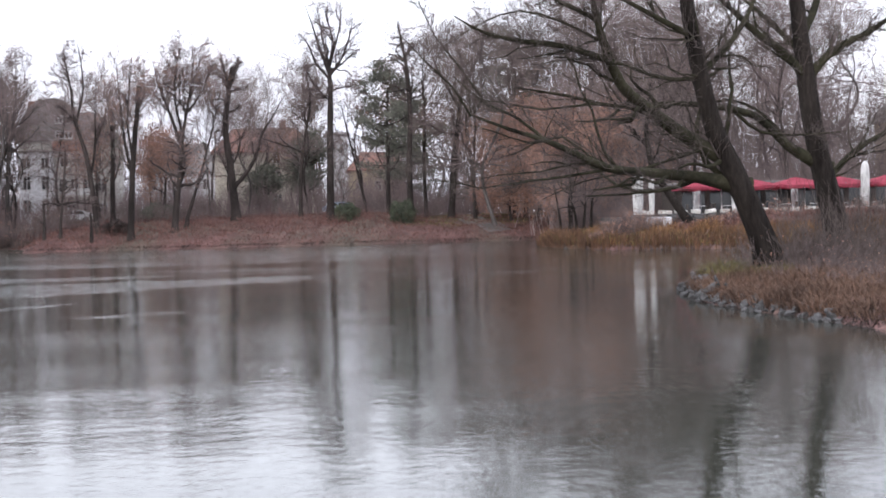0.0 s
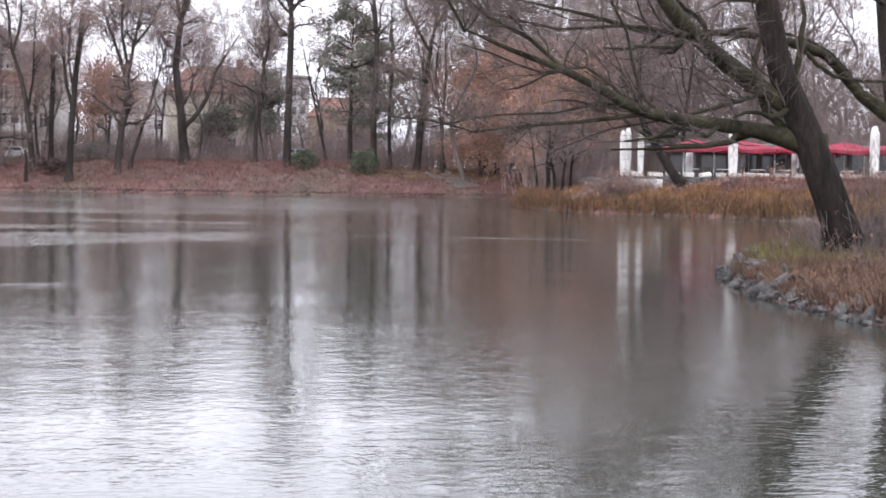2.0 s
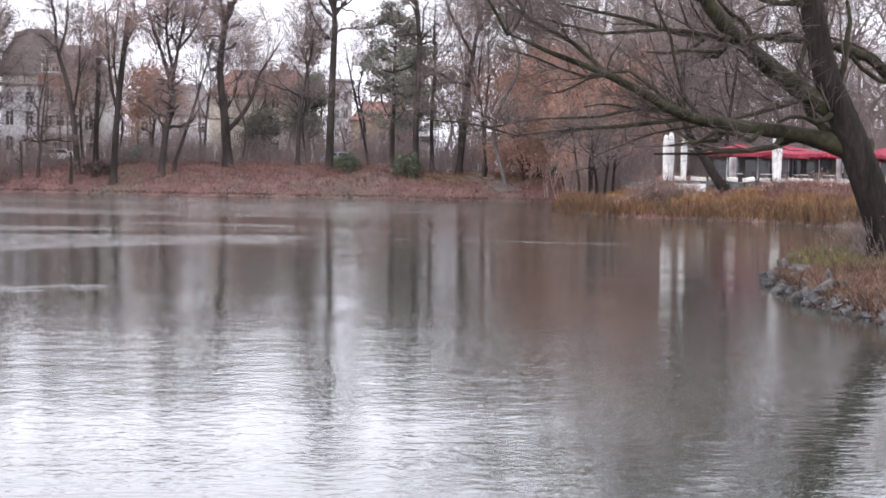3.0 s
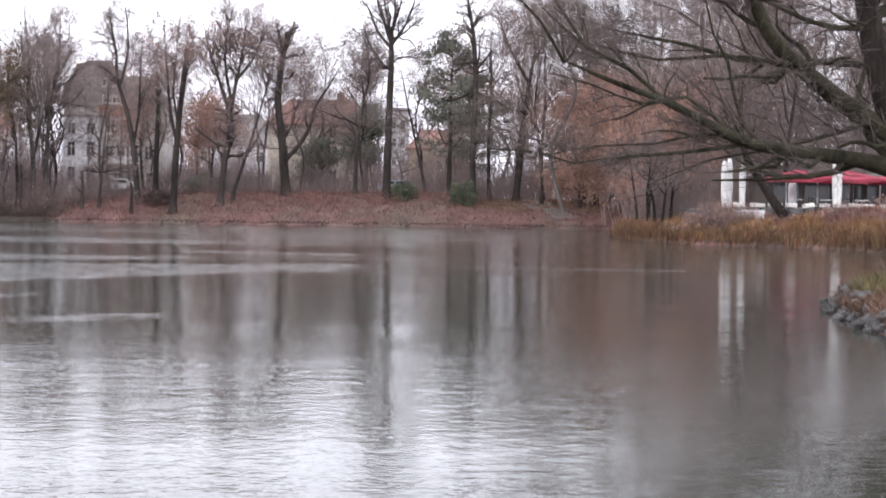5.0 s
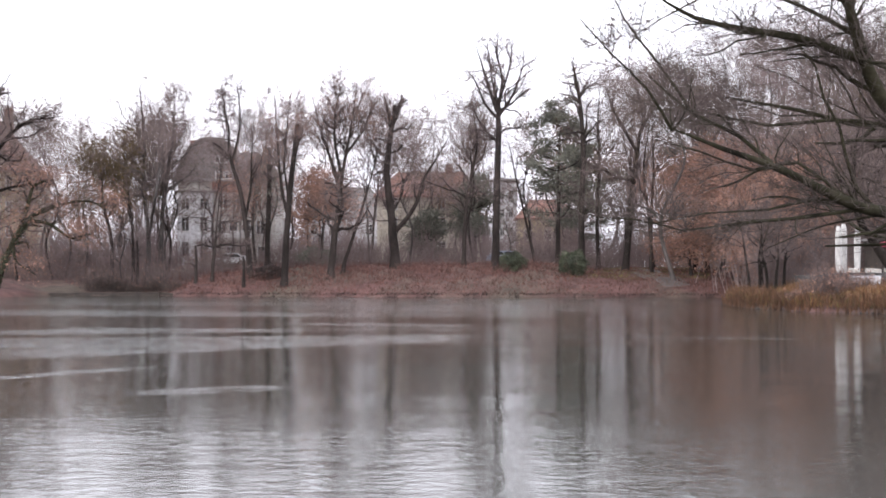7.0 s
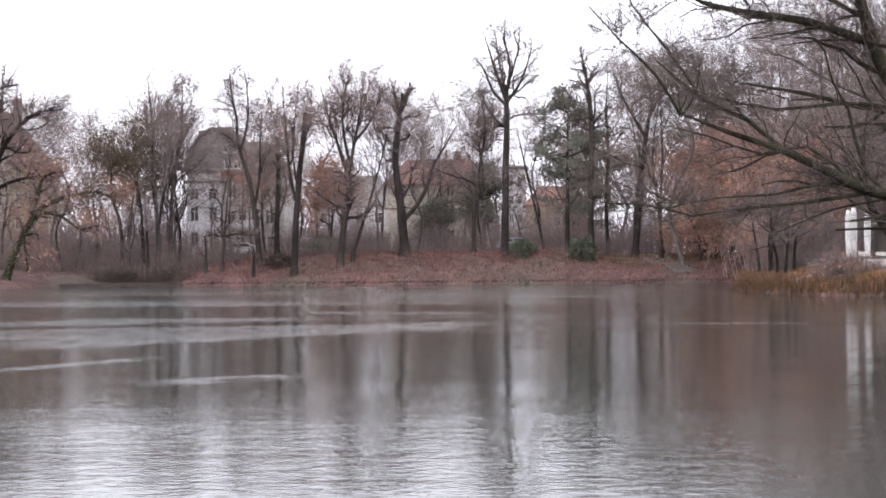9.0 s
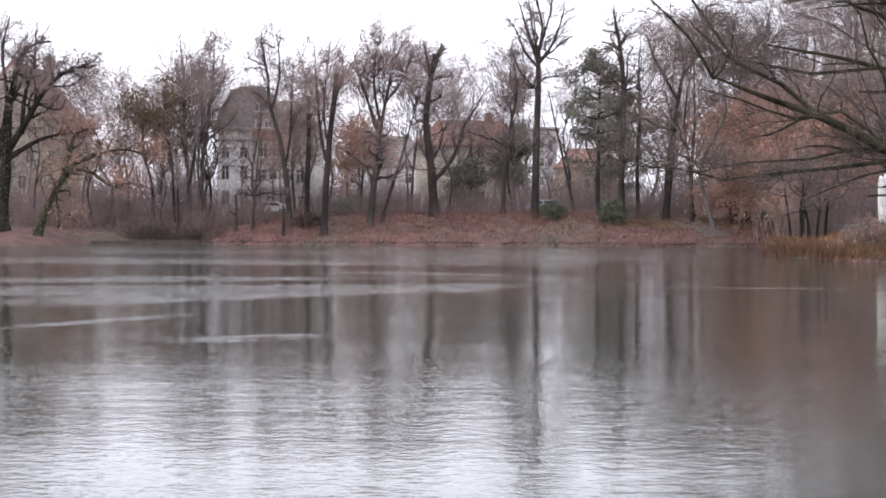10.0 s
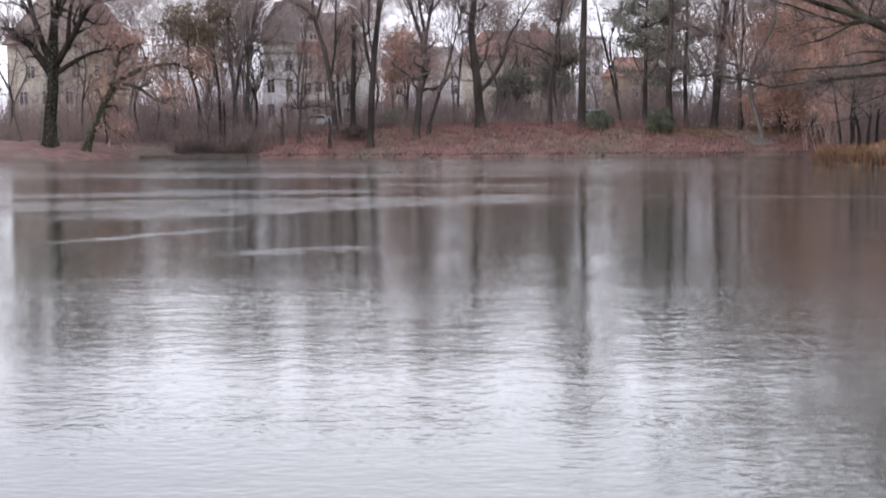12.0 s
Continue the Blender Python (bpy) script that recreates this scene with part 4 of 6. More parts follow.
# undergrowth: thickets of thin stems
def thicket(seed, spots, height, stems, label, mat, leaf=None, r=0.014, name="thicket", splay=0.5):
    rng = np.random.default_rng(seed)
    spots = np.array(spots, float)
    x = spots[:, 0].repeat(stems) + rng.normal(size=len(spots) * stems) * spots[:, 2].repeat(stems)
    y = spots[:, 1].repeat(stems) + rng.normal(size=len(spots) * stems) * spots[:, 2].repeat(stems) * 0.6
    keep = shore_distance(x, y) > 0.3
    x, y = x[keep], y[keep]
    k = len(x)
    p = np.stack([x, y, ground_z(x, y) - 0.05], 1)
    d = unit(rng, k) * splay
    d[:, 2] = 1
    h = height * rng.uniform(0.4, 1.15, (k, 1)) * (0.35 + 0.65 * (0.5 + 0.5 * np.sin(x * 1.1 + 1.7 * np.sin(x * 0.37 + y * 0.2)))[:, None])
    a = p + d * h * 0.45
    e = a + (d + unit(rng, k) * 0.4) * h * 0.5
    vs, fs, base = [], [], 0
    q0 = np.concatenate([a, a, (a + e) / 2, (p + a) / 2, (a + e) / 2])
    way = np.concatenate([d, d, d, d, d]) * 0.5 + unit(rng, 5 * k) * 0.7
    way[:, 2] += 0.2
    q1 = q0 + way * np.tile(h, (5, 1)) * 0.3
    for s0, s1, r0, r1 in ((p, a, r, r * 0.7), (a, e, r * 0.7, r * 0.35), (q0, q1, r * 0.55, r * 0.25)):
        v, f = slivers(s0, s1, np.full(len(s0), r0), np.full(len(s0), r1))
        vs.append(v)
        fs.append(f + base)
        base += len(v)
    root = hung(name, mesh_of(name, np.concatenate(vs), np.concatenate(fs)), mat)
    tagged(root, label, "shrubs", kind="stuff")
    if leaf:
        m, count, size = leaf
        ends = np.concatenate([e, q1])
        c = ends[rng.integers(0, len(ends), count)] + rng.normal(size=(count, 3)) * 0.15
        v, f = leaves(rng, c, size)
        tagged(hung("foliage", mesh_of("foliage", v, tris=f), m, root), kind="stuff")
    return root


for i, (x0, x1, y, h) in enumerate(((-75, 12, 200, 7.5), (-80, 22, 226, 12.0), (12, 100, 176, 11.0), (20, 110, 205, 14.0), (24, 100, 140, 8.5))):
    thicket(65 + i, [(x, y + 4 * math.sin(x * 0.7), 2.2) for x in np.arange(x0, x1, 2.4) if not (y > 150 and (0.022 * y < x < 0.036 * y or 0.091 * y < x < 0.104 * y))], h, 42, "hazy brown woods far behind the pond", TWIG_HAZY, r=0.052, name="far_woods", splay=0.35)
thicket(71, [(x, 159 + 3 * math.sin(x), 1.6) for x in np.arange(-62, -27, 1.2)], 4.2, 55, "dense bare thicket along the far left shore", TWIG_FAR, (LEAF_RUST, 2500, 0.14), r=0.026)
thicket(72, [(x, 157 + 2 * math.sin(x * 1.7), 1.3) for x in np.arange(-27, 14, 1.2) if not 3.2 < x < 5.4], 3.0, 50, "bare brush along the top of the bank", TWIG_FAR, r=0.018)
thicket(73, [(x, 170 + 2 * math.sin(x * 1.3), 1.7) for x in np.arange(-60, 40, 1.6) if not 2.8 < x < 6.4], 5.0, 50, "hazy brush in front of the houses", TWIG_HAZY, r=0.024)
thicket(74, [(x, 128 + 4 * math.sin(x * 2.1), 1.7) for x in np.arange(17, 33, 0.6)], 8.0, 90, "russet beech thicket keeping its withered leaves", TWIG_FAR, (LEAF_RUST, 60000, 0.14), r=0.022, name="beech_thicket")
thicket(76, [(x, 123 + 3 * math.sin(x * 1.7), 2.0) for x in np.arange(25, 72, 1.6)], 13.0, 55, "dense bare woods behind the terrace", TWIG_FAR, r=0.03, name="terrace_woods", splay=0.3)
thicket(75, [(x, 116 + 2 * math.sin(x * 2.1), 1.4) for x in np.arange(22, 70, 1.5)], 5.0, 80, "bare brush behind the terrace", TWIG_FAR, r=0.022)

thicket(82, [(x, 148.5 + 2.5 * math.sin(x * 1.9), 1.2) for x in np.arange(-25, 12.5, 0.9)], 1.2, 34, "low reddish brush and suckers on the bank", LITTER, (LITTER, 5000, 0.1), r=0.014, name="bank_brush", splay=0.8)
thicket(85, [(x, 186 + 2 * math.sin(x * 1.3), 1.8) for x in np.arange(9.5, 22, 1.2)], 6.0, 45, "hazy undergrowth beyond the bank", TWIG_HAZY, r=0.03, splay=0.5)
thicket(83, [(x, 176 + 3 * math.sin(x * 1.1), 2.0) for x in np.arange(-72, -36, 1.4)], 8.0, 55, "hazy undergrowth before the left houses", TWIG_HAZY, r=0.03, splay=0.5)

# green and dark bushes on the bank
def bush(seed, x, y, w, h, label, mat=LEAF_GREEN, count=5200, size=0.16):
    rng = np.random.default_rng(seed)
    at = (x, y, gz(x, y) - 0.1)
    root = thing("bush", at, label, "bush", "bushes on the bank")
    lines = []
    for i in range(16):
        a = rng.uniform(0, 6.28)
        lines.append(bough(rng, (0, 0, 0), (math.cos(a) * 0.7, math.sin(a) * 0.7, 0.9), h * rng.uniform(0.6, 0.95), 0.035, 0.15, 0.02, 0.3))
    v, f = tubes(lines, 4)
    tagged(hung("stemwork", mesh_of("stemwork", v, f), BARK_FAR, root), kind="stuff")
    c = unit(rng, count) * rng.uniform(0.55, 1.0, (count, 1)) ** 0.5
    lump = 1 + 0.16 * np.sin(c[:, 0] * 7 + seed) + 0.14 * np.sin(c[:, 2] * 9 + c[:, 1] * 6)
    c = c * lump[:, None] * np.array([w / 2, w / 2.3, h / 2]) + np.array([0, 0, h * 0.5])
    c = c[c[:, 2] > 0]
    v, f = leaves(rng, c, size)
    tagged(hung("foliage", mesh_of("foliage", v, tris=f), mat, root), kind="stuff")


bush(81, 10.52, 147, 3.0, 2.6, "rounded dark green evergreen bush on the bank")
bush(82, 4.58, 149, 2.6, 1.9, "low dark evergreen bush on the leafy bank")
bush(83, -20.24, 149.5, 2.4, 1.5, "low heap of dark brown brushwood", MUD, 3600, 0.2)
bush(84, -16.53, 158, 4.0, 2.2, "greyish green shrub under the bank trees", NEEDLES, 3200)


# ---- houses behind the far bank ----
def window(parent, x, y, z, w, h, cross=True):
    """A window set into a wall that faces -y: frame, glass pane and sill."""
    frame_bm = bmesh.new()
    t = 0.09
    for lo, hi in (((-w / 2, -0.06, 0), (-w / 2 + t, 0.1, h)), ((w / 2 - t, -0.06, 0), (w / 2, 0.1, h)), ((-w / 2 + t, -0.06, h - t), (w / 2 - t, 0.1, h)), ((-w / 2 + t, -0.06, 0), (w / 2 - t, 0.1, t))):
        box(frame_bm, lo, hi)
    if cross:
        box(frame_bm, (-0.035, -0.045, t), (0.035, 0.09, h - t))
        box(frame_bm, (-w / 2 + t, -0.04, h * 0.66), (-0.036, 0.085, h * 0.66 + 0.06))
        box(frame_bm, (0.036, -0.04, h * 0.66), (w / 2 - t, 0.085, h * 0.66 + 0.06))
    fr = part("window", frame_bm, WOOD_WHITE, parent, "white-framed window")
    fr.location = (x, y, z)
    part("pane", block((-w / 2 + t, 0.02, t), (w / 2 - t, 0.04, h - t)), GLASS, fr)
    part("sill", block((-w / 2 - 0.1, -0.14, -0.1), (w / 2 + 0.1, 0.1, -0.005)), STONE_LIGHT, fr)


def walls(w, d, h, holes):
    """Four walls 0.35 m thick; holes (x, z, w, h) go through the front one, which faces -y."""
    bm = bmesh.new()
    xs = sorted({-w / 2, w / 2, *[x - a / 2 for x, _, a, _ in holes], *[x + a / 2 for x, _, a, _ in holes]})
    for x0, x1 in zip(xs, xs[1:]):
        mid, z0 = (x0 + x1) / 2, 0.0
        for z, top in sorted((z, z + b_) for x, z, a, b_ in holes if x - a / 2 < mid < x + a / 2):
            box(bm, (x0, 0, z0), (x1, 0.35, z))
            z0 = top
        box(bm, (x0, 0, z0), (x1, 0.35, h))
    box(bm, (-w / 2, 0.35, 0), (-w / 2 + 0.35, d, h))
    box(bm, (w / 2 - 0.35, 0.35, 0), (w / 2, d, h))
    box(bm, (-w / 2 + 0.35, d - 0.35, 0), (w / 2 - 0.35, d, h))
    return bm


def gable_roof(w, d, h, over=0.5, hip=0.0, along="x", thick=0.22):
    """A pitched roof with its ridge along x or y; hip: how far the ridge ends are drawn in."""
    bm = bmesh.new()
    a, b_ = w / 2 + over, d / 2 + over
    if along == "x":
        ridge = [(-a + hip, 0, h), (a - hip, 0, h)]
    else:
        ridge = [(0, -b_ + hip, h), (0, b_ - hip, h)]
    low = [(-a, -b_, 0), (a, -b_, 0), (a, b_, 0), (-a, b_, 0)]
    vs = [bm.verts.new(p) for p in low + ridge]
    under = [bm.verts.new((p[0], p[1], p[2] - thick)) for p in low]
    if along == "x":
        faces = [(0, 1, 5, 4), (2, 3, 4, 5), (1, 2, 5), (3, 0, 4)]
    else:
        faces = [(1, 2, 5, 4), (3, 0, 4, 5), (0, 1, 4), (2, 3, 5)]
    for f in faces:
        bm.faces.new([vs[i] for i in f])
    for i in range(4):
        j = (i + 1) % 4
        bm.faces.new([vs[j], vs[i], under[i], under[j]])
    bm.faces.new(under)
    return bm


def house(x, y, w, d, h, roof_h, label, wall_mat, roof_mat, rows, win=(1.2, 1.8), hip=0.0, along="x", base=None, turn=0.0, name="house", gable=None, chimney=None):
    z = gz(x, y) - 0.4 if base is None else base
    root = thing(name, (x, y, z), label, "house", "houses behind the pond", turn)
    holes = [(hx, hz, win[0], win[1]) for hz, xs in rows for hx in xs]
    part("wall", walls(w, d, h, holes), wall_mat, root)
    for hx, hz, a, b_ in holes:
        window(root, hx, 0.12, hz, a, b_)
    r = part("roof", gable_roof(w, d, roof_h, 0.5, hip, along), roof_mat, root)
    r.location = (0, d / 2, h)
    if gable:
        gx, gw, gh, mat = gable
        bm = bmesh.new()
        pts = [(-gw / 2, 0), (gw / 2, 0), (gw * 0.43, gh * 0.4), (gw * 0.3, gh * 0.78), (gw * 0.14, gh), (-gw * 0.14, gh), (-gw * 0.3, gh * 0.78), (-gw * 0.43, gh * 0.4)]
        f0 = bm.faces.new([bm.verts.new((gx + a, -0.35, h + b_)) for a, b_ in pts])
        ext = bmesh.ops.extrude_face_region(bm, geom=[f0])["geom"]
        bmesh.ops.translate(bm, vec=(0, d * 0.5, 0), verts=[v for v in ext if isinstance(v, bmesh.types.BMVert)])
        bmesh.ops.recalc_face_normals(bm, faces=bm.faces[:])
        part("gable", bm, mat, root, "tiled half-hipped front gable")
        part("brick_band", block((gx + gw * 0.02, -0.5, h - 1.6), (gx + gw * 0.46, -0.352, h - 0.2), 0.03), BRICK, root, "red brick band under the gable")
        top = bmesh.new()
        edge = [(-gw * 0.53, -0.1), (-gw * 0.445, gh * 0.41), (-gw * 0.31, gh * 0.8), (-gw * 0.145, gh + 0.02), (gw * 0.145, gh + 0.02), (gw * 0.31, gh * 0.8), (gw * 0.445, gh * 0.41), (gw * 0.53, -0.1)]
        rings = [[top.verts.new((gx + a, yy, h + b_ + o)) for yy, o in ((-0.8, 0.0), (d * 0.5, 0.0), (d * 0.5, 0.22), (-0.8, 0.22))] for a, b_ in edge]
        for r0, r1 in zip(rings, rings[1:]):
            for i in range(4):
                top.faces.new([r0[i], r1[i], r1[(i + 1) % 4], r0[(i + 1) % 4]])
        top.faces.new(rings[0])
        top.faces.new(rings[-1][::-1])
        bmesh.ops.recalc_face_normals(top, faces=top.faces[:])
        part("gable_roof", top, roof_mat, root)
        for gz_ in (gh * 0.02, gh * 0.42):
            for o in (-1.0, 1.0):
                window(root, gx + gw * 0.2 + o * gw * 0.07, -0.38, h + gz_, gw * 0.12, gh * 0.2)
    if chimney:
        part("chimney", block((chimney[0] - 0.5, d / 2 - 0.4, h + roof_h * 0.5), (chimney[0] + 0.5, d / 2 + 0.4, h + roof_h + chimney[1]), 0.05), BRICK, root, "brick chimney")
    return root


# grey villa with a brick gable
villa = house(-31.35, 190, 12.6, 10.0, 14.70-2.6, 4.0, "grey plastered villa with a brown tiled mansard gable", PLASTER_GREY, TILES_DARK,
      [(1.6, (0.5, 2.4, 4.6)), (5.0, (-0.6, 0.9, 2.6, 4.4)), (8.4, (-0.4, 1.3, 4.0))], (1.15, 1.9), 3.4, "x", name="villa", gable=(-2.0, 8.8, 5.2, TILES_DARK), chimney=(-5.2, 1.6))
bay = part("bay", walls(4.4, 1.2, 10.4, [(-1.2, 2.2, 1.1, 1.9), (1.2, 2.2, 1.1, 1.9), (-1.2, 5.4, 1.1, 1.9), (1.2, 5.4, 1.1, 1.9), (-1.2, 8.2, 1.1, 1.5), (1.2, 8.2, 1.1, 1.5)]), PLASTER_WHITE, villa, "white rendered front bay")
bay.location = (-3.9, -1.4, 0)
for bz, bh in ((2.2, 1.9), (5.4, 1.9), (8.2, 1.5)):
    for bx in (-5.1, -2.7):
        window(villa, bx, -1.28, bz, 1.1, bh)
part("bay_roof", block((-6.4, -1.7, 10.4), (-1.4, -0.02, 10.65), 0.04), TILES_DARK, villa)
part("balcony", block((-0.3, -1.3, 4.3), (3.6, -0.02, 4.6), 0.03), STONE_LIGHT, villa, "pale stone balcony slab")
part("balcony_rail", block((-0.3, -1.3, 4.61), (3.6, -1.15, 5.5), 0.03), WOOD_WHITE, villa, "white balcony parapet")
# cream house with a red tiled roof
house(-5.04, 190, 13.5, 9.0, 11.78-2.6, 3.4, "cream house under a low red tiled roof", PLASTER_CREAM, TILES_RED, [(1.6, (-4.6, -1.6, 1.6, 4.6)), (4.8, (-4.6, -1.6, 1.6, 4.6)), (7.4, (-4.6, 1.6, 4.6))], (1.1, 1.6), 3.0, chimney=(2.5, 1.0))
# large house on the far left with a steep orange roof
left_house = house(-62.90, 185, 14.0, 11.0, 14.53-1.8, 8.6, "cream gabled house under a steep orange tiled roof", PLASTER_CREAM, TILES_RED, [(1.6, (-5, -2, 1, 4.5)), (4.9, (-5, -2, 1, 4.5)), (8.2, (-4, -1, 2))], (1.2, 1.8), 0.0, "y", chimney=(3.0, 1.0))
bm = bmesh.new()
z0 = 12.65
tri = [bm.verts.new((a, -0.52, z0 + b_)) for a, b_ in ((-6.9, 0.1), (6.9, 0.1), (0.0, 8.0))]
ext = bmesh.ops.extrude_face_region(bm, geom=[bm.faces.new(tri)])["geom"]
bmesh.ops.translate(bm, vec=(0, -0.08, 0), verts=[v for v in ext if isinstance(v, bmesh.types.BMVert)])
bmesh.ops.recalc_face_normals(bm, faces=bm.faces[:])
part("gable", bm, PLASTER_CREAM, left_house, "cream plastered front gable")
for gx in (-1.4, 1.4):
    window(left_house, gx, -0.62, z0 + 1.6, 1.0, 1.6)
house(-56.1, 181, 3.4, 3.9, 13.3, 1.9, "narrow ochre house bay with a red hipped roof", PLASTER_OCHRE, TILES_RED, [(5.0, (-0.8, 0.8)), (8.0, (-0.8, 0.8)), (11.0, (-0.8, 0.8))], (0.9, 1.5), 1.5)
# pale houses glimpsed between the trunks
house(6.28, 240, 3.4, 8.0, 16.72-2.6, 0.6, "tall narrow pale grey house front", PLASTER_WHITE, TILES_DARK, [(2.0 + 3.0 * i, (-0.7, 0.7)) for i in range(4)], (0.8, 1.5), 0.2)
house(12.20, 225, 9.0, 9.0, 10.63-2.6, 3.0, "ochre house behind the pines", PLASTER_OCHRE, TILES_RED, [(1.6, (-3, 0, 3)), (4.6, (-3, 0, 3))], (1.1, 1.6), 2.5)
house(-18.52, 215, 11.0, 9.0, 9.86-2.6, 4.6, "pale house under a brown tiled roof", PLASTER_WHITE, TILES_DARK, [(1.6, (-4, -1.3, 1.3, 4)), (4.6, (-4, -1.3, 1.3, 4))], (1.1, 1.6), 2.0)
house(69.89, 135, 15.0, 10.0, 11.28-2.0, 5.0, "ochre house beyond the terrace with brown tiles", PLASTER_OCHRE, TILES_DARK, [(1.6, (-5, -2, 1, 4)), (4.9, (-5, -2, 1, 4))], (1.2, 1.8), 3.0)


def car(x, y, label, paint, turn=0.0):
    """A parked hatchback seen from the side."""
    root = thing("car", (x, y, gz(x, y)), label, "car", "parked cars", turn)
    prof = [(-2.0, 0.35), (-2.05, 0.75), (-1.85, 0.95), (-1.45, 1.05), (-0.75, 1.43), (0.75, 1.47), (1.65, 1.15), (1.98, 0.9), (2.02, 0.35)]
    bm = bmesh.new()
    f = bm.faces.new([bm.verts.new((a, -0.82, b_)) for a, b_ in prof])
    ext = bmesh.ops.extrude_face_region(bm, geom=[f])["geom"]
    bmesh.ops.translate(bm, vec=(0, 1.64, 0), verts=[v for v in ext if isinstance(v, bmesh.types.BMVert)])
    bmesh.ops.recalc_face_normals(bm, faces=bm.faces[:])
    bmesh.ops.bevel(bm, geom=bm.edges[:], offset=0.06, segments=2, affect="EDGES")
    part("body", bm, paint, root, smooth=False)
    for x0, x1 in ((-1.15, -0.1), (0.0, 1.25)):
        g = bmesh.new()
        q = [(x0, 1.0), (x1, 1.0), (x1 - (0.1 if x1 < 0 else 0.3), 1.36), (x0 + (0.45 if x0 < -0.5 else 0.0), 1.36)]
        f = g.faces.new([g.verts.new((a, -0.835, b_)) for a, b_ in q])
        ext = bmesh.ops.extrude_face_region(g, geom=[f])["geom"]
        bmesh.ops.translate(g, vec=(0, 1.67, 0), verts=[v for v in ext if isinstance(v, bmesh.types.BMVert)])
        bmesh.ops.recalc_face_normals(g, faces=g.faces[:])
        part("side_window", g, GLASS, root, "dark tinted glass")
    for wx_ in (-1.25, 1.3):
        for wy_ in (-0.84, 0.66):
            w = part("wheel", rod(bmesh.new(), (wx_, wy_, 0.32), (wx_, wy_ + 0.18, 0.32), 0.32, sides=18), RUBBER, root, "black wheel")
            part("rim", rod(bmesh.new(), (wx_, wy_ - 0.01, 0.32), (wx_, wy_ + 0.19, 0.32), 0.19, sides=14), STEEL, w)


car(-26.94, 166, "white car parked behind the bank", PAINT_WHITE)
car(4.04, 164, "pale blue car parked among the trees", PAINT_BLUE)

# ---- the terrace with its parasols ----
FLOOR = 2.23
tx0, tx1, ty0, ty1 = 25.0, 52.0, 97.5, 114.0
bm = block((tx0, ty0, 0.4), (tx1, ty1, FLOOR - 0.05))
tagged(part("terrace_pavement", bm, STONE), "grey paved terrace above the reeds", "pavement", kind="structure")
wall_root = thing("terrace_wall", (tx0, ty0, 0.3), "low grey stone wall along the terrace edge", "wall")
tagged(wall_root, kind="structure")
rng = np.random.default_rng(41)
stone_mesh = [bpy.data.meshes.new("stone") for _ in range(4)]
for i, me in enumerate(stone_mesh):
    bm = block((-0.34 - 0.05 * i, -0.2, -0.14), (0.34 + 0.05 * i, 0.2, 0.14), 0.04)
    for v in bm.verts:
        v.co += Vector(rng.normal(size=3) * 0.018)
    bm.to_mesh(me)
    bm.free()
    me.materials.append(STONE)
pale_mesh = [me.copy() for me in stone_mesh]
for me in pale_mesh:
    me.materials.clear()
    me.materials.append(STONE_LIGHT)
for row in range(3):
    x = 0.0
    while x < tx1 - tx0:
        i = int(rng.integers(0, 4))
        s = new("stone", stone_mesh[i] if row < 2 else pale_mesh[i])
        s.parent = wall_root
        s.location = (x + 0.37 + 0.05 * i, -0.25 + rng.normal() * 0.02, FLOOR - 0.62 + row * 0.3)
        s.rotation_euler = (rng.normal() * 0.05, rng.normal() * 0.05, rng.normal() * 0.06)
        x += 0.78 + 0.1 * i + (0.5 * rng.random() if row == 2 else 0.0)


def parasol(x, y, label, width=3.7):
    """An open square parasol: pole, foot, ribs, canopy and valance."""
    root = thing("parasol", (x, y, FLOOR - 0.05), label, "parasol", "red parasols")
    part("pole", rod(bmesh.new(), (0, 0, 0.1), (0, 0, 2.85), 0.035), STEEL, root)
    part("foot", block((-0.4, -0.4, 0), (0.4, 0.4, 0.12), 0.02), STEEL, root)
    bm = bmesh.new()
    a, n_ = width / 2, 4
    rings = []
    for s in (0.03, 0.35, 0.7, 1.0):
        z = 2.82 - 0.55 * s ** 1.1
        ring = []
        for side in range(4):
            for k in range(n_):
                u = -1 + 2 * k / n_
                px, py = ((u, -1), (1, u), (-u, 1), (-1, -u))[side]
                sag = -0.09 * (1 - u * u) * s + 0.03 * math.sin(px * 7 + py * 5 + x)
                ring.append(bm.verts.new((px * a * s, py * a * s, z + sag)))
        rings.append(ring)
    edge = [bm.verts.new((v.co.x * 1.01, v.co.y * 1.01, v.co.z - 0.24 + 0.03 * math.sin(i * 1.9))) for i, v in enumerate(rings[-1])]
    rings.append(edge)
    for r0, r1 in zip(rings, rings[1:]):
        for k in range(len(r0)):
            j = (k + 1) % len(r0)
            bm.faces.new([r0[k], r1[k], r1[j], r0[j]])
    bm.faces.new(rings[0])
    bmesh.ops.solidify(bm, geom=bm.faces[:], thickness=0.01)
    part("canopy", bm, CLOTH_RED, root, "red cloth canopy with a short valance")
    for k in range(8):
        an = k * math.pi / 4
        q = a * (1.38 if k % 2 else 0.98)
        part("rib", rod(bmesh.new(), (0, 0, 2.72), (math.cos(an) * q, math.sin(an) * q, 2.2), 0.014, sides=5), STEEL, root)
    return root


for i, u in enumerate((30.6, 34.4, 38.2, 42.0, 45.6)):
    parasol(u, 101.5 + 0.6 * (i % 2), "open red parasol over the terrace")
for u in (36.2, 43.4):
    parasol(u, 106.0, "open red parasol over the terrace")


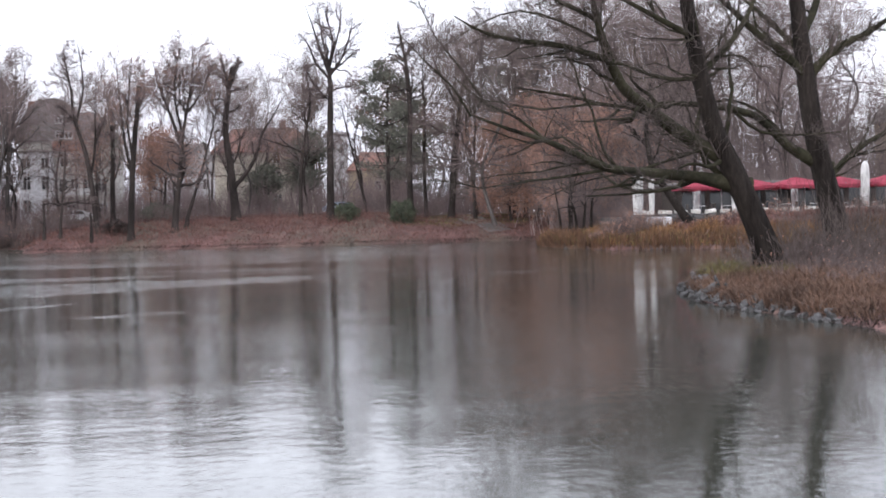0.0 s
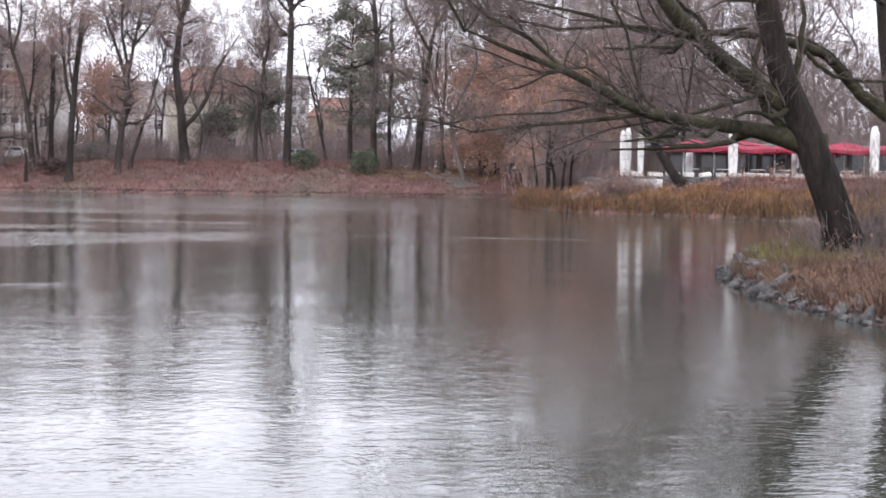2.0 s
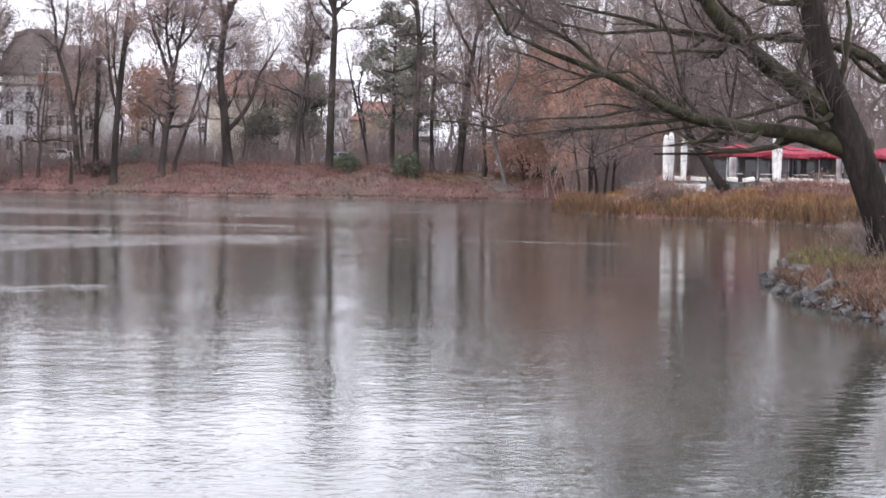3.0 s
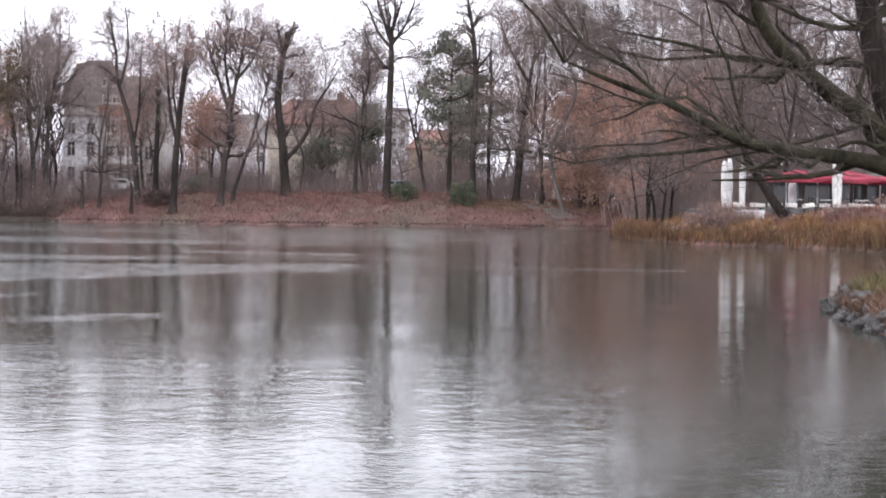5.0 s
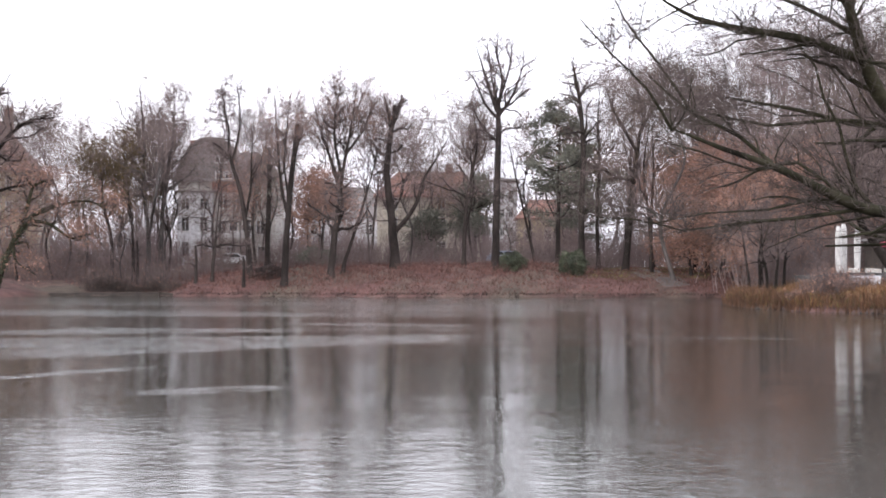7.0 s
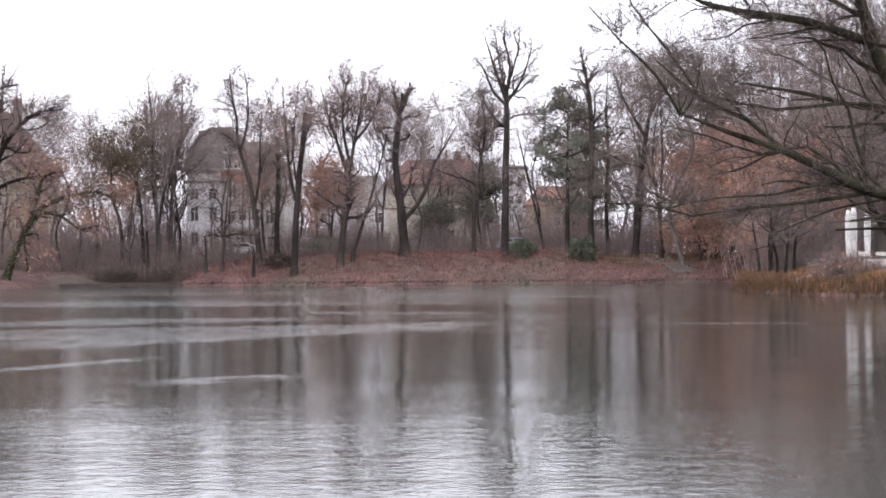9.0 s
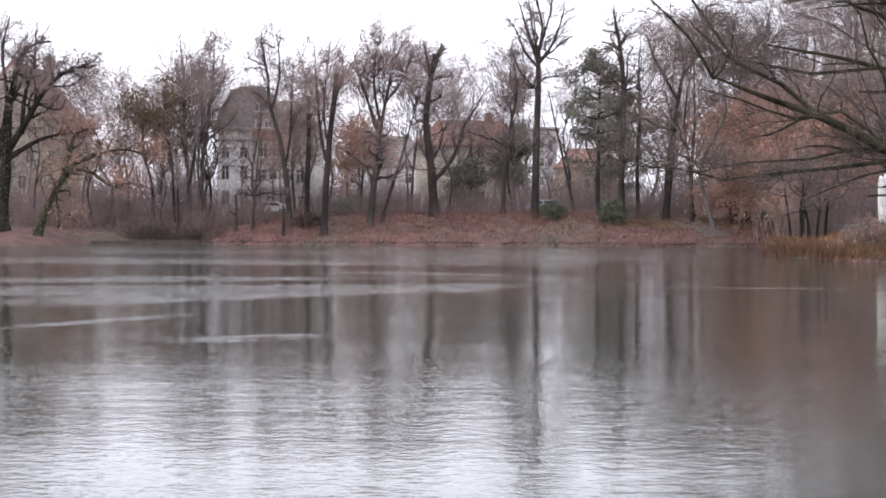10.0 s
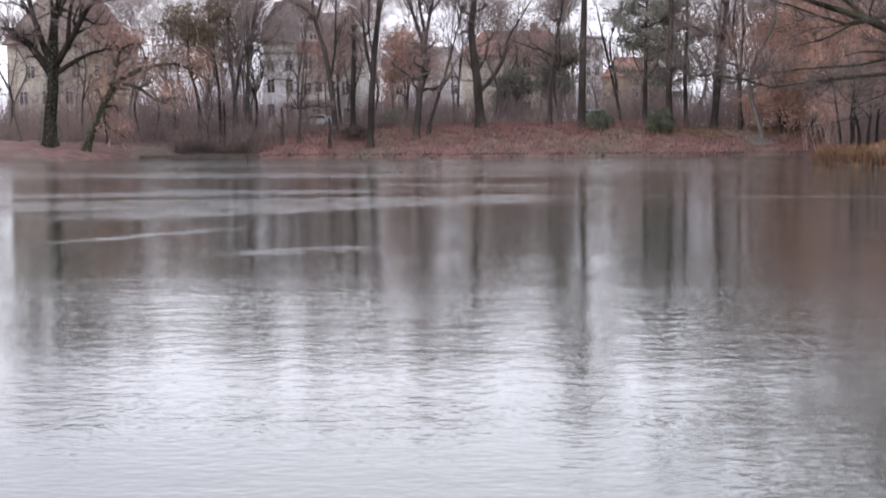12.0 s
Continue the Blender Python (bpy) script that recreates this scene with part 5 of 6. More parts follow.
def folded(x, y, height, r, label):
    """A furled parasol in its white cover."""
    root = thing("furled_parasol", (x, y, FLOOR - 0.05), label, "parasol", "furled white parasols")
    part("foot", block((-0.4, -0.4, 0), (0.4, 0.4, 0.12), 0.02), STEEL, root)
    part("pole", rod(bmesh.new(), (0, 0, 0.1), (0, 0, height), 0.04), STEEL, root)
    bm = bmesh.new()
    rings = []
    for s in np.linspace(0, 1, 9):
        rr = r * (0.85 + 0.15 * math.sin(s * 3.1)) * (1 if s < 0.9 else 0.55)
        rings.append([bm.verts.new((math.cos(a) * rr * (1 + 0.13 * math.sin(a * 4 + s)), math.sin(a) * rr * (1 + 0.13 * math.sin(a * 4 + s)), 0.15 + s * (height - 0.15))) for a in np.linspace(0, 2 * math.pi, 20, endpoint=False)])
    for r0, r1 in zip(rings, rings[1:]):
        for k in range(20):
            bm.faces.new([r0[k], r0[(k + 1) % 20], r1[(k + 1) % 20], r1[k]])
    bm.faces.new(rings[-1])
    bm.faces.new(rings[0][::-1])
    part("cover", bm, CLOTH_WHITE, root, "white folded cloth cover", smooth=True)


for x, y, h, r in ((24.85, 99, 3.3, 0.21), (25.55, 100.4, 3.5, 0.22), (26.1, 99, 3.1, 0.21), (32.51, 98.5, 3.9, 0.33), (42.95, 99, 3.9, 0.34)):
    folded(x, y, h, r, "tall furled parasol in a white cover")
for x, y, h in ((31.04, 104, 2.1), (39.04, 104, 2.3), (41.84, 104, 2.0)):
    folded(x, y, h, 0.26, "short furled parasol in a white cover")


def planter(x, y, w, label):
    root = thing("planter", (x, y, FLOOR - 0.9), label, "planter")
    bm = bmesh.new()
    box(bm, (-w / 2, -0.3, 0), (w / 2, -0.26, 0.85))
    box(bm, (-w / 2, 0.26, 0), (w / 2, 0.3, 0.85))
    box(bm, (-w / 2, -0.26, 0), (-w / 2 + 0.04, 0.26, 0.85))
    box(bm, (w / 2 - 0.04, -0.26, 0), (w / 2, 0.26, 0.85))
    part("box", bm, PLASTER_WHITE, root)
    for k in range(int(w / 0.35)):
        part("slat", block((-w / 2 + 0.1 + k * 0.35, -0.33, 0.05), (-w / 2 + 0.3 + k * 0.35, -0.302, 0.8), 0.008), PLASTER_WHITE, root)
    part("soil", block((-w / 2 + 0.05, -0.25, 0.5), (w / 2 - 0.05, 0.25, 0.78)), GROUND, root)


planter(25.81, 96, 1.9, "light grey slatted planter box by the reeds")


def chair(x, y, turn):
    root = thing("terrace_chair", (x, y, FLOOR - 0.05), "dark wooden garden chair", "chair", "terrace chairs", turn)
    part("seat", block((-0.24, -0.24, 0.43), (0.24, 0.24, 0.47), 0.01), WOOD_DARK, root)
    for lx in (-0.21, 0.21):
        for ly in (-0.21, 0.21):
            part("leg", block((lx - 0.02, ly - 0.02, 0), (lx + 0.02, ly + 0.02, 0.428)), WOOD_DARK, root)
    part("backrest", block((-0.24, 0.21, 0.5), (0.24, 0.24, 0.92), 0.01), WOOD_DARK, root)
    return root


def table(x, y):
    root = thing("terrace_table", (x, y, FLOOR - 0.05), "white round garden table", "table", "terrace tables")
    part("tabletop", rod(bmesh.new(), (0, 0, 0.71), (0, 0, 0.75), 0.45, sides=20), WOOD_WHITE, root)
    part("pedestal", rod(bmesh.new(), (0, 0, 0.04), (0, 0, 0.709), 0.04), STEEL, root)
    part("base", rod(bmesh.new(), (0, 0, 0), (0, 0, 0.039), 0.26, sides=16), STEEL, root)
    return root


chair_0, table_0 = None, None
for i, x in enumerate(np.arange(30.0, 47.5, 2.3)):
    y = 99.6 + 0.5 * (i % 2)
    if table_0 is None:
        table_0, chair_0 = table(x, y), chair(x - 0.75, y, 90)
    else:
        copy_thing(table_0, pose(x, y, FLOOR - 0.05))
        copy_thing(chair_0, pose(x - 0.75, y, FLOOR - 0.05, 0, 0, 90))
    copy_thing(chair_0, pose(x + 0.75, y + 0.1, FLOOR - 0.05, 0, 0, -90))

# the cafe pavilion behind the parasols
pav = thing("cafe_pavilion", (40.5, 109.0, FLOOR - 0.05), "low cafe pavilion with a dark glazed front", "building")
part("wall", walls(20.0, 4.6, 2.5, [(-8.4 + 2.4 * i, 0.25, 2.0, 1.9) for i in range(8)]), WOOD_DARK, pav)
for i in range(8):
    w = part("window", block((-9.4 + 2.4 * i, 0.1, 0.25), (-7.4 + 2.4 * i, 0.16, 2.15)), GLASS, pav, "dark glazed panel")
    part("mullion", block((-8.44 + 2.4 * i, 0.04, 0.25), (-8.36 + 2.4 * i, 0.1, 2.15)), WOOD_WHITE, w)
# the deep front overhang is added to cut the sky's reflection in the glazing
part("roof", block((-10.6, -2.4, 2.5), (10.6, 5.2, 2.7), 0.05), TILES_DARK, pav)

# trees round the terrace
tree(41, [([(28.33, 95, 1.18), (27.31, 95.5, 2.72), (26.35, 96, 4.39), (25.46, 96, 5.88), (25.32, 97, 8.74), (25.95, 98, 12.25)], (0.45, 0.4, 0.34, 0.28, 0.2, 0.06))],
     "leaning dark trunk by the reeds", bark=BARK_NEAR, counts=(11, 6, 4), ratio=0.32, spans=(0.4, 0.2, 0.2), twigs=(4, 0.7, 0.009), group="trees by the terrace")
for i, (u, y, h) in enumerate(((1296, 112, 6.5), (1312, 111, 7.5), (1326, 112, 6), (1280, 114, 7), (1340, 113, 6.5), (1304, 115, 7))):
    tree(42 + i, [upright((u - 784) / 2600 * y, y, h, 0.19, 0.02, 42 + i, fork=(1.0, -0.8, 0.5, -1.2, 1.3, 0.2)[i])], "dark multi-stemmed alder behind the reeds", bark=BARK_NEAR, counts=(9, 5, 4), ratio=0.45, twigs=(4, 0.6, 0.010), group="alders by the reeds")


# ---- reeds ----
def strip(seed, count, y0, y1, x0, x1, d0, d1):
    """Random places on land, between two distances from the shore."""
    rng = np.random.default_rng(seed)
    x, y = rng.uniform(x0, x1, count * 6), rng.uniform(y0, y1, count * 6)
    d = shore_distance(x, y)
    ok = (d > d0) & (d < d1)
    x, y = x[ok][:count], y[ok][:count]
    return rng, np.stack([x, y, np.maximum(ground_z(x, y) - 0.03, -0.1)], 1)


def meadow(name, seed, area, height, width, mat, label, lean=0.35, clump=0.0, category="grass"):
    rng, p = strip(seed, *area)
    tall = np.full((len(p), 1), height)
    if clump:
        tall *= 1 + clump * np.sin(p[:, :1] * 1.3 + np.sin(p[:, 1:2] * 0.8) * 2) * np.sin(p[:, 1:2] * 0.9 + p[:, :1] * 0.4)
    v, q, t = blades(rng, p, tall, width, lean)
    return tagged(hung(name, mesh_of(name, v, q, t), mat), label, category, kind="stuff")


meadow("reed_bed", 91, (34000, 60, 121, 17, 46, 0.1, 6.5), 0.66, 0.02, REED, "ochre winter reeds along the shore", 0.6, 0.8, "reeds")
meadow("rust_reed_bed", 92, (11000, 78, 121, 17, 40, -0.3, 1.8), 0.95, 0.026, REED_DARK, "rust-brown sedge at the water's edge", 0.5, 0.5, "reeds")
meadow("reed_fringe", 102, (8000, 78, 121, 17, 40, -0.3, 0.3), 0.22, 0.035, MUD, "dark roots and rotting stalks at the foot of the reeds", 0.7, 0.4)
meadow("green_sedge", 93, (3600, 78, 118, 18, 38, 0.0, 3.2), 0.7, 0.022, GRASS_GREEN, "yellow-green sedge among the reeds", 0.4, 0.6, "reeds")
meadow("bank_grass", 94, (16000, 138, 175, -34, 26, 0.1, 16.0), 0.38, 0.03, GRASS_DRY, "dry brown grass on the far bank", 0.6, 0.4)
meadow("lawn_grass", 95, (9000, 145, 170, 10, 24, 5.0, 22.0), 0.16, 0.04, GRASS_GREEN, "short green grass on top of the bank", 0.5)
rng, p = strip(96, 26000, 138, 178, -34, 28, 0.05, 18.0)
v, f = leaves(rng, p + np.array([0, 0, 0.03]), 0.13, 0.0)
tagged(hung("leaf_litter", mesh_of("leaf_litter", v, tris=f), LITTER), "fallen reddish leaves on the far bank", "leaves", kind="stuff")

meadow("shore_fringe", 99, (26000, 136, 160, -29.5, 26, -0.2, 0.4), 0.13, 0.06, MUD, "dark brown roots and tufts overhanging the water's edge", 0.6, 0.5)
meadow("terrace_grass", 100, (12000, 82, 97.4, 22, 46, 5.5, 14.0), 0.42, 0.02, GRASS_DRY, "dry brown grass below the terrace", 0.7, 0.4)
# stones at the foot of the reeds
pebbles = thing("shore_stones", (24.0, 86.0, 0.0), "grey stones at the foot of the reeds", "rocks")
rng = np.random.default_rng(62)
pebble_mesh = []
for i in range(3):
    bm = bmesh.new()
    bmesh.ops.create_icosphere(bm, subdivisions=1, radius=0.5)
    for v in bm.verts:
        v.co *= 1 + 0.3 * noise.noise(v.co * 2 + Vector((i * 3.3, 0, 0)))
        v.co.z *= 0.55
    me = bpy.data.meshes.new("stone")
    bm.to_mesh(me)
    bm.free()
    me.materials.append(STONE)
    pebble_mesh.append(me)
reed_edge = np.array([p for p in SHORE if 80 < p[1] < 100 and 18 < p[0] < 32])
for k in range(20):
    i, u = int(rng.integers(0, len(reed_edge) - 1)), rng.random()
    x, y = reed_edge[i] + (reed_edge[i + 1] - reed_edge[i]) * u + rng.normal(size=2) * 0.15
    o = new("stone", pebble_mesh[k % 3])
    o.parent = pebbles
    o.location = (x - 24.0, y - 86.0, 0.04)
    o.rotation_euler = (0, 0, rng.uniform(0, 6.28))
    sc = rng.uniform(0.1, 0.26)
    o.scale = (sc * 1.3, sc, sc)

# a gravel path that slopes down to the water
u, w = np.meshgrid(np.linspace(0, 1, 40), np.linspace(-1, 1, 9))
px, py = 20.3 - 4.2 * u + (1.4 + 0.8 * u) * w, 141.6 + 15 * u + 0.4 * w
pv = np.stack([px, py, ground_z(px, py) + 0.05], -1).reshape(-1, 3)
pi = (np.arange(8)[:, None] * 40 + np.arange(39)[None]).ravel()
tagged(hung("path", mesh_of("path", pv, np.stack([pi, pi + 1, pi + 41, pi + 40], -1), smooth=True), ASPHALT), "grey gravel path sloping to the water", "path", kind="structure")
# a low timber edging along the far left shore
edging = thing("timber_edging", (0, 0, 0), "dark wet timber edging along the shore", "edging")
tagged(edging, kind="structure")
ends = [p for p in SHORE if p[1] > 139 and p[0] < -28][-4:]
board_mesh = bpy.data.meshes.new("board")
bm = block((-0.62, -0.05, -0.25), (0.62, 0.05, 0.3), 0.02)
bm.to_mesh(board_mesh)
bm.free()
board_mesh.materials.append(WOOD_DARK)
rng = np.random.default_rng(63)
for (ax, ay), (bx, by) in zip(ends, ends[1:]):
    run = math.hypot(bx - ax, by - ay)
    for k in range(int(run / 1.25)):
        u = (k + 0.5) * 1.25 / run
        o = new("board", board_mesh)
        o.parent = edging
        o.location = (ax + (bx - ax) * u, ay + (by - ay) * u, rng.normal() * 0.02)
        o.rotation_euler = (rng.normal() * 0.03, 0, math.atan2(by - ay, bx - ax) + rng.normal() * 0.015)

# ---- the near spit: two old trees, rocks, brambles ----
tree(151, [([(13.72, 33, 0.83), (13.25, 33, 2.04), (12.6, 33, 3.58), (12.05, 33, 4.78), (11.72, 33, 5.97), (11.48, 33, 7.15), (11.31, 33, 8.16), (11.12, 33, 9.5), (11.2, 33.5, 11.31), (11.15, 34, 14.19), (11.28, 34.5, 17.48)], (0.46, 0.4, 0.36, 0.31, 0.28, 0.26, 0.24, 0.21, 0.18, 0.12, 0.04))],
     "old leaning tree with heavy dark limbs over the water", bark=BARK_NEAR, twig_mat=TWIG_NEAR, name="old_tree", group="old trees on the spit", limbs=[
     ([(12.39, 33.1, 4.02), (11.09, 33, 4.79), (9.83, 32.5, 5.6), (8.75, 31.5, 6.32), (8.21, 31, 7.36), (7.87, 30.5, 8.13), (7.58, 30, 9.17)], (0.24, 0.22, 0.19, 0.16, 0.13, 0.1, 0.04)),
     ([(8.26, 31.1, 6.98), (6.88, 30.5, 7.32), (5.69, 30, 7.42), (4.55, 29.5, 7.58), (3.61, 29, 8.01)], (0.1, 0.085, 0.065, 0.045, 0.02)),
     ([(12.77, 33.1, 3.24), (11.5, 33, 3.54), (9.84, 32.1, 3.68), (8.15, 30.5, 3.8), (7.17, 30, 4.17), (6.15, 29.5, 4.58), (5.01, 29, 4.91), (3.92, 28.5, 5.28)], (0.3, 0.19, 0.15, 0.12, 0.095, 0.075, 0.05, 0.02)),
     ([(8.15, 30.5, 3.78), (6.69, 30, 3.57), (5.52, 29.5, 3.46), (4.24, 29, 3.29)], (0.05, 0.042, 0.032, 0.014)),
     ([(7.9, 30.6, 8.07), (6.95, 30, 8.41), (5.93, 29.5, 8.76)], (0.08, 0.06, 0.03)),
     ([(11.56, 33, 6.65), (13.01, 34, 7.98), (13.77, 34.5, 9.12), (14.18, 35, 10.29)], (0.12, 0.09, 0.07, 0.03)),
     ([(11.13, 33.2, 10.39), (9.43, 32.5, 11.86), (7.33, 32, 12.97), (5.31, 31.5, 13.72)], (0.14, 0.11, 0.08, 0.03)), ([(11.15, 33.8, 13.09), (9.43, 33.5, 14.66), (7.28, 33, 15.92)], (0.11, 0.08, 0.03)),
     ([(7.58, 30, 9.09), (6.72, 29.5, 10.39), (5.6, 29, 11.55), (4.89, 29, 12.97)], (0.06, 0.05, 0.035, 0.015)), ([(11.26, 34, 12.47), (13.13, 35, 14.55), (14.3, 35.5, 16.9)], (0.1, 0.07, 0.03)),
     ([(6.15, 29.5, 4.58), (5.35, 29.2, 5.19), (4.43, 29, 5.61), (3.55, 28.8, 6.32)], (0.05, 0.04, 0.03, 0.014)),
     ([(11.37, 33, 7.83), (10.05, 32.5, 8.41), (8.74, 32, 8.97), (7.14, 31.5, 9.34)], (0.1, 0.08, 0.06, 0.03)),
     ([(11.7, 33.1, 6.62), (10.73, 32.6, 6.5), (9.69, 32, 6.63), (8.73, 31.5, 6.92), (7.63, 31, 7.02), (6.24, 30.5, 6.83)], (0.08, 0.065, 0.05, 0.036, 0.026, 0.01)),
     ([(10.36, 32.6, 5.24), (9.01, 32, 5.66), (7.72, 31.5, 5.72), (6.32, 31, 5.56), (4.97, 30.5, 5.77), (3.53, 30, 5.81)], (0.06, 0.048, 0.04, 0.032, 0.022, 0.008)),
     ([(11.91, 33, 4.48), (10.28, 32.4, 4.03), (8.91, 31.8, 3.7), (7.6, 31.2, 3.48), (6.18, 30.6, 2.96)], (0.05, 0.04, 0.03, 0.022, 0.008)),
     ([(8.37, 30.7, 3.77), (7.21, 30.2, 3.97), (6.04, 29.8, 3.73), (4.75, 29.4, 3.65), (3.36, 29, 3.37)], (0.038, 0.032, 0.026, 0.018, 0.007)),
     ([(7.74, 30.3, 3.98), (6.72, 30, 4.7), (5.71, 29.6, 4.53), (4.6, 29.2, 4.87), (3.54, 29, 5.12)], (0.038, 0.03, 0.025, 0.018, 0.007)),
     ([(8.05, 31, 7.52), (6.92, 30.6, 8.01), (5.6, 30.2, 8.3), (4.46, 29.8, 7.9), (3.34, 29.4, 7.22)], (0.05, 0.04, 0.03, 0.02, 0.007)),
     ([(3.92, 28.5, 5.28), (3.45, 28.3, 6.0), (2.75, 28.1, 6.65), (2.06, 28, 7.4)], (0.032, 0.026, 0.018, 0.008)), ([(4.43, 29, 5.61), (3.75, 28.8, 6.55), (3.05, 28.6, 7.4), (2.6, 28.5, 8.4)], (0.032, 0.026, 0.018, 0.008)),
     ([(4.24, 29, 3.29), (3.3, 28.8, 3.5), (2.5, 28.6, 3.55), (1.9, 28.4, 3.75)], (0.016, 0.014, 0.011, 0.006))],
     counts=(10, 5, 4), spans=(0.12, 0.12, 0.12), ratio=0.38, lift=0.1, twigs=(2, 0.5, 0.0045), gnarl=0.28, rise=0.03, low=0.35, high=0.95, sides=12, shrink=0.42, limit=0.007, limb_bark=BARK_MOSS, grow_stems=False)
tree(52, [([(17.36, 37, 0.95), (17.17, 37, 2.31), (16.72, 37, 4.24), (16.43, 37, 5.97), (16.25, 37, 7.5), (16.13, 37, 8.64), (16.01, 37, 9.98), (15.8, 37, 11.87), (15.65, 37, 14.89), (15.51, 37, 18.27)], (0.5, 0.42, 0.36, 0.33, 0.3, 0.27, 0.24, 0.2, 0.13, 0.04))],
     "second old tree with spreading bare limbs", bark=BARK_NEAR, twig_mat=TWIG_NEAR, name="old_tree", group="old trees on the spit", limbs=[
     ([(16.32, 37, 6.93), (15.29, 36.5, 7.78), (14.36, 36, 8.26), (13.41, 35.5, 8.95), (12.49, 35, 9.57)], (0.16, 0.14, 0.12, 0.09, 0.04)),
     ([(16.56, 37, 7.08), (17.34, 37, 7.84), (18.55, 37, 8.4), (19.68, 37, 9.2)], (0.16, 0.13, 0.1, 0.05)),
     ([(16.99, 37, 3.47), (18.13, 37.5, 4.4), (19.42, 38, 5.04), (20.69, 38, 5.82)], (0.12, 0.1, 0.08, 0.04)),
     ([(16.82, 37.05, 3.95), (15.64, 36.9, 4.6), (14.35, 36.1, 5.53), (12.98, 35, 5.78), (11.16, 34.5, 5.93), (9.21, 34, 5.83), (7.52, 33.5, 6.15), (5.73, 33, 6.4)], (0.26, 0.16, 0.12, 0.1, 0.08, 0.065, 0.045, 0.02)),
     ([(16.16, 37, 8.26), (16.78, 37.5, 9.11), (17.26, 38, 10.37), (17.68, 38, 13.3), (17.51, 38, 16.22)], (0.16, 0.13, 0.11, 0.08, 0.03)), ([(15.77, 37, 12.25), (14.06, 36.5, 13.78), (12.38, 36, 15.43)], (0.12, 0.09, 0.03)), ([(15.7, 37, 13.38), (17.88, 37.5, 15.47), (19.59, 38, 17.22)], (0.11, 0.08, 0.03)),
     ([(13.43, 35.2, 5.56), (14.25, 35.4, 5), (15.69, 35.2, 4.89), (17.12, 35, 5)], (0.06, 0.05, 0.035, 0.01)),
     ([(16.23, 37, 7.69), (15.36, 38, 9.01), (14.55, 38.5, 9.89)], (0.1, 0.08, 0.04))],
     counts=(9, 5, 4), spans=(0.15, 0.15, 0.15), ratio=0.38, lift=0.06, twigs=(2, 0.5, 0.005), gnarl=0.28, rise=0.03, low=0.35, high=0.95, sides=12, shrink=0.4, limit=0.008, limb_bark=BARK_MOSS, grow_stems=False)

thicket(77, [(x, y, 0.8) for x, y in ((13.5, 33), (14.5, 35), (15.5, 33), (16.5, 36), (17, 33), (18, 35), (18.5, 31), (20, 34), (16, 39), (19, 39), (21, 37), (15, 30.5), (17, 29.5))], 1.3, 110, "tangled brown brambles on the spit", TWIG_FAR, (LEAF_RUST, 1500, 0.05), r=0.011, name="bramble_thicket", splay=0.7)
thicket(79, [(x, 94.6 + 0.8 * math.sin(x * 2.3), 0.9) for x in np.arange(24, 52, 0.9)], 0.9, 36, "low brown brush in front of the terrace", TWIG_FAR, (LEAF_RUST, 2500, 0.12), r=0.016, name="terrace_brush")
thicket(84, [(x, 93.6 + 0.5 * math.sin(x * 2.9), 0.6) for x in np.arange(20.4, 25.2, 0.5)], 1.9, 60, "dark red brush before the terrace's end", TWIG_FAR, (LEAF_RUST, 2500, 0.1), r=0.014, name="terrace_brush", splay=0.7)
thicket(78, [(x, y, 0.7) for x, y in ((14.6, 32.6), (15.6, 34.5), (16.4, 33), (15.2, 36), (16.6, 36.5), (17.2, 34.5), (18.5, 36), (19.5, 33), (15.8, 31), (17, 30))], 2.8, 80, "tall bare saplings beside the old trees", TWIG_NEAR, r=0.012, name="sapling_thicket", splay=0.35)
meadow("spit_grass", 97, (46000, 17, 46, 9, 23, 0.1, 7.0), 0.42, 0.010, SPIT_GRASS, "dry russet grass on the spit", 0.95, 0.5)
meadow("edge_grass", 101, (9000, 20, 40, 10, 20, 0.05, 0.8), 0.35, 0.009, SPIT_GRASS, "brown grass hanging over the riprap", 1.2, 0.5)
meadow("spit_fringe", 103, (14000, 18, 40, 10, 20, -0.2, 0.6), 0.13, 0.016, MUD, "dark wet roots and soil between the riprap stones", 0.9, 0.3)
meadow("spit_green_grass", 98, (3200, 31, 38.5, 11.6, 14.0, 0.4, 3.0), 0.55, 0.012, GRASS_GREEN, "yellow-green tussock above the rocks", 0.5, 0.3)

thicket(81, [(x, y, 0.6) for x, y in ((12.4, 34.5), (12.9, 32), (13, 30), (13.3, 28), (13.6, 26), (14, 24), (14.6, 28), (14.8, 25.5), (15.6, 23), (15.8, 27))], 0.75, 70, "dead weed stalks standing in the spit grass", TWIG_FAR, (LEAF_RUST, 900, 0.035), r=0.005, name="weed_stalks", splay=0.9)

# riprap along the spit: single stones
rng = np.random.default_rng(61)
rock_mesh = []
for i in range(7):
    bm = bmesh.new()
    bmesh.ops.create_icosphere(bm, subdivisions=2, radius=0.5)
    planes = [Vector(rng.normal(size=3)).normalized() for _ in range(7)]
    flat = Vector(rng.normal(size=3)).normalized()
    for v in bm.verts:
        k = noise.noise(v.co * 1.7 + Vector((i * 7.1, 0, 0)))
        v.co = v.co * (1 + 0.55 * k)
        for q, lim in zip((flat, *planes), (0.2, 0.26, 0.3, 0.28, 0.33, 0.3, 0.27, 0.35)):
            if v.co.dot(q) > lim:
                v.co -= q * (v.co.dot(q) - lim)
        v.co.z *= 0.62
    me = bpy.data.meshes.new("rock")
    bm.to_mesh(me)
    bm.free()
    me.materials.append(STONE)
    rock_mesh.append(me)
riprap = thing("riprap", (13.0, 34.0, 0.0), "grey broken riprap stones along the spit's edge", "rocks")
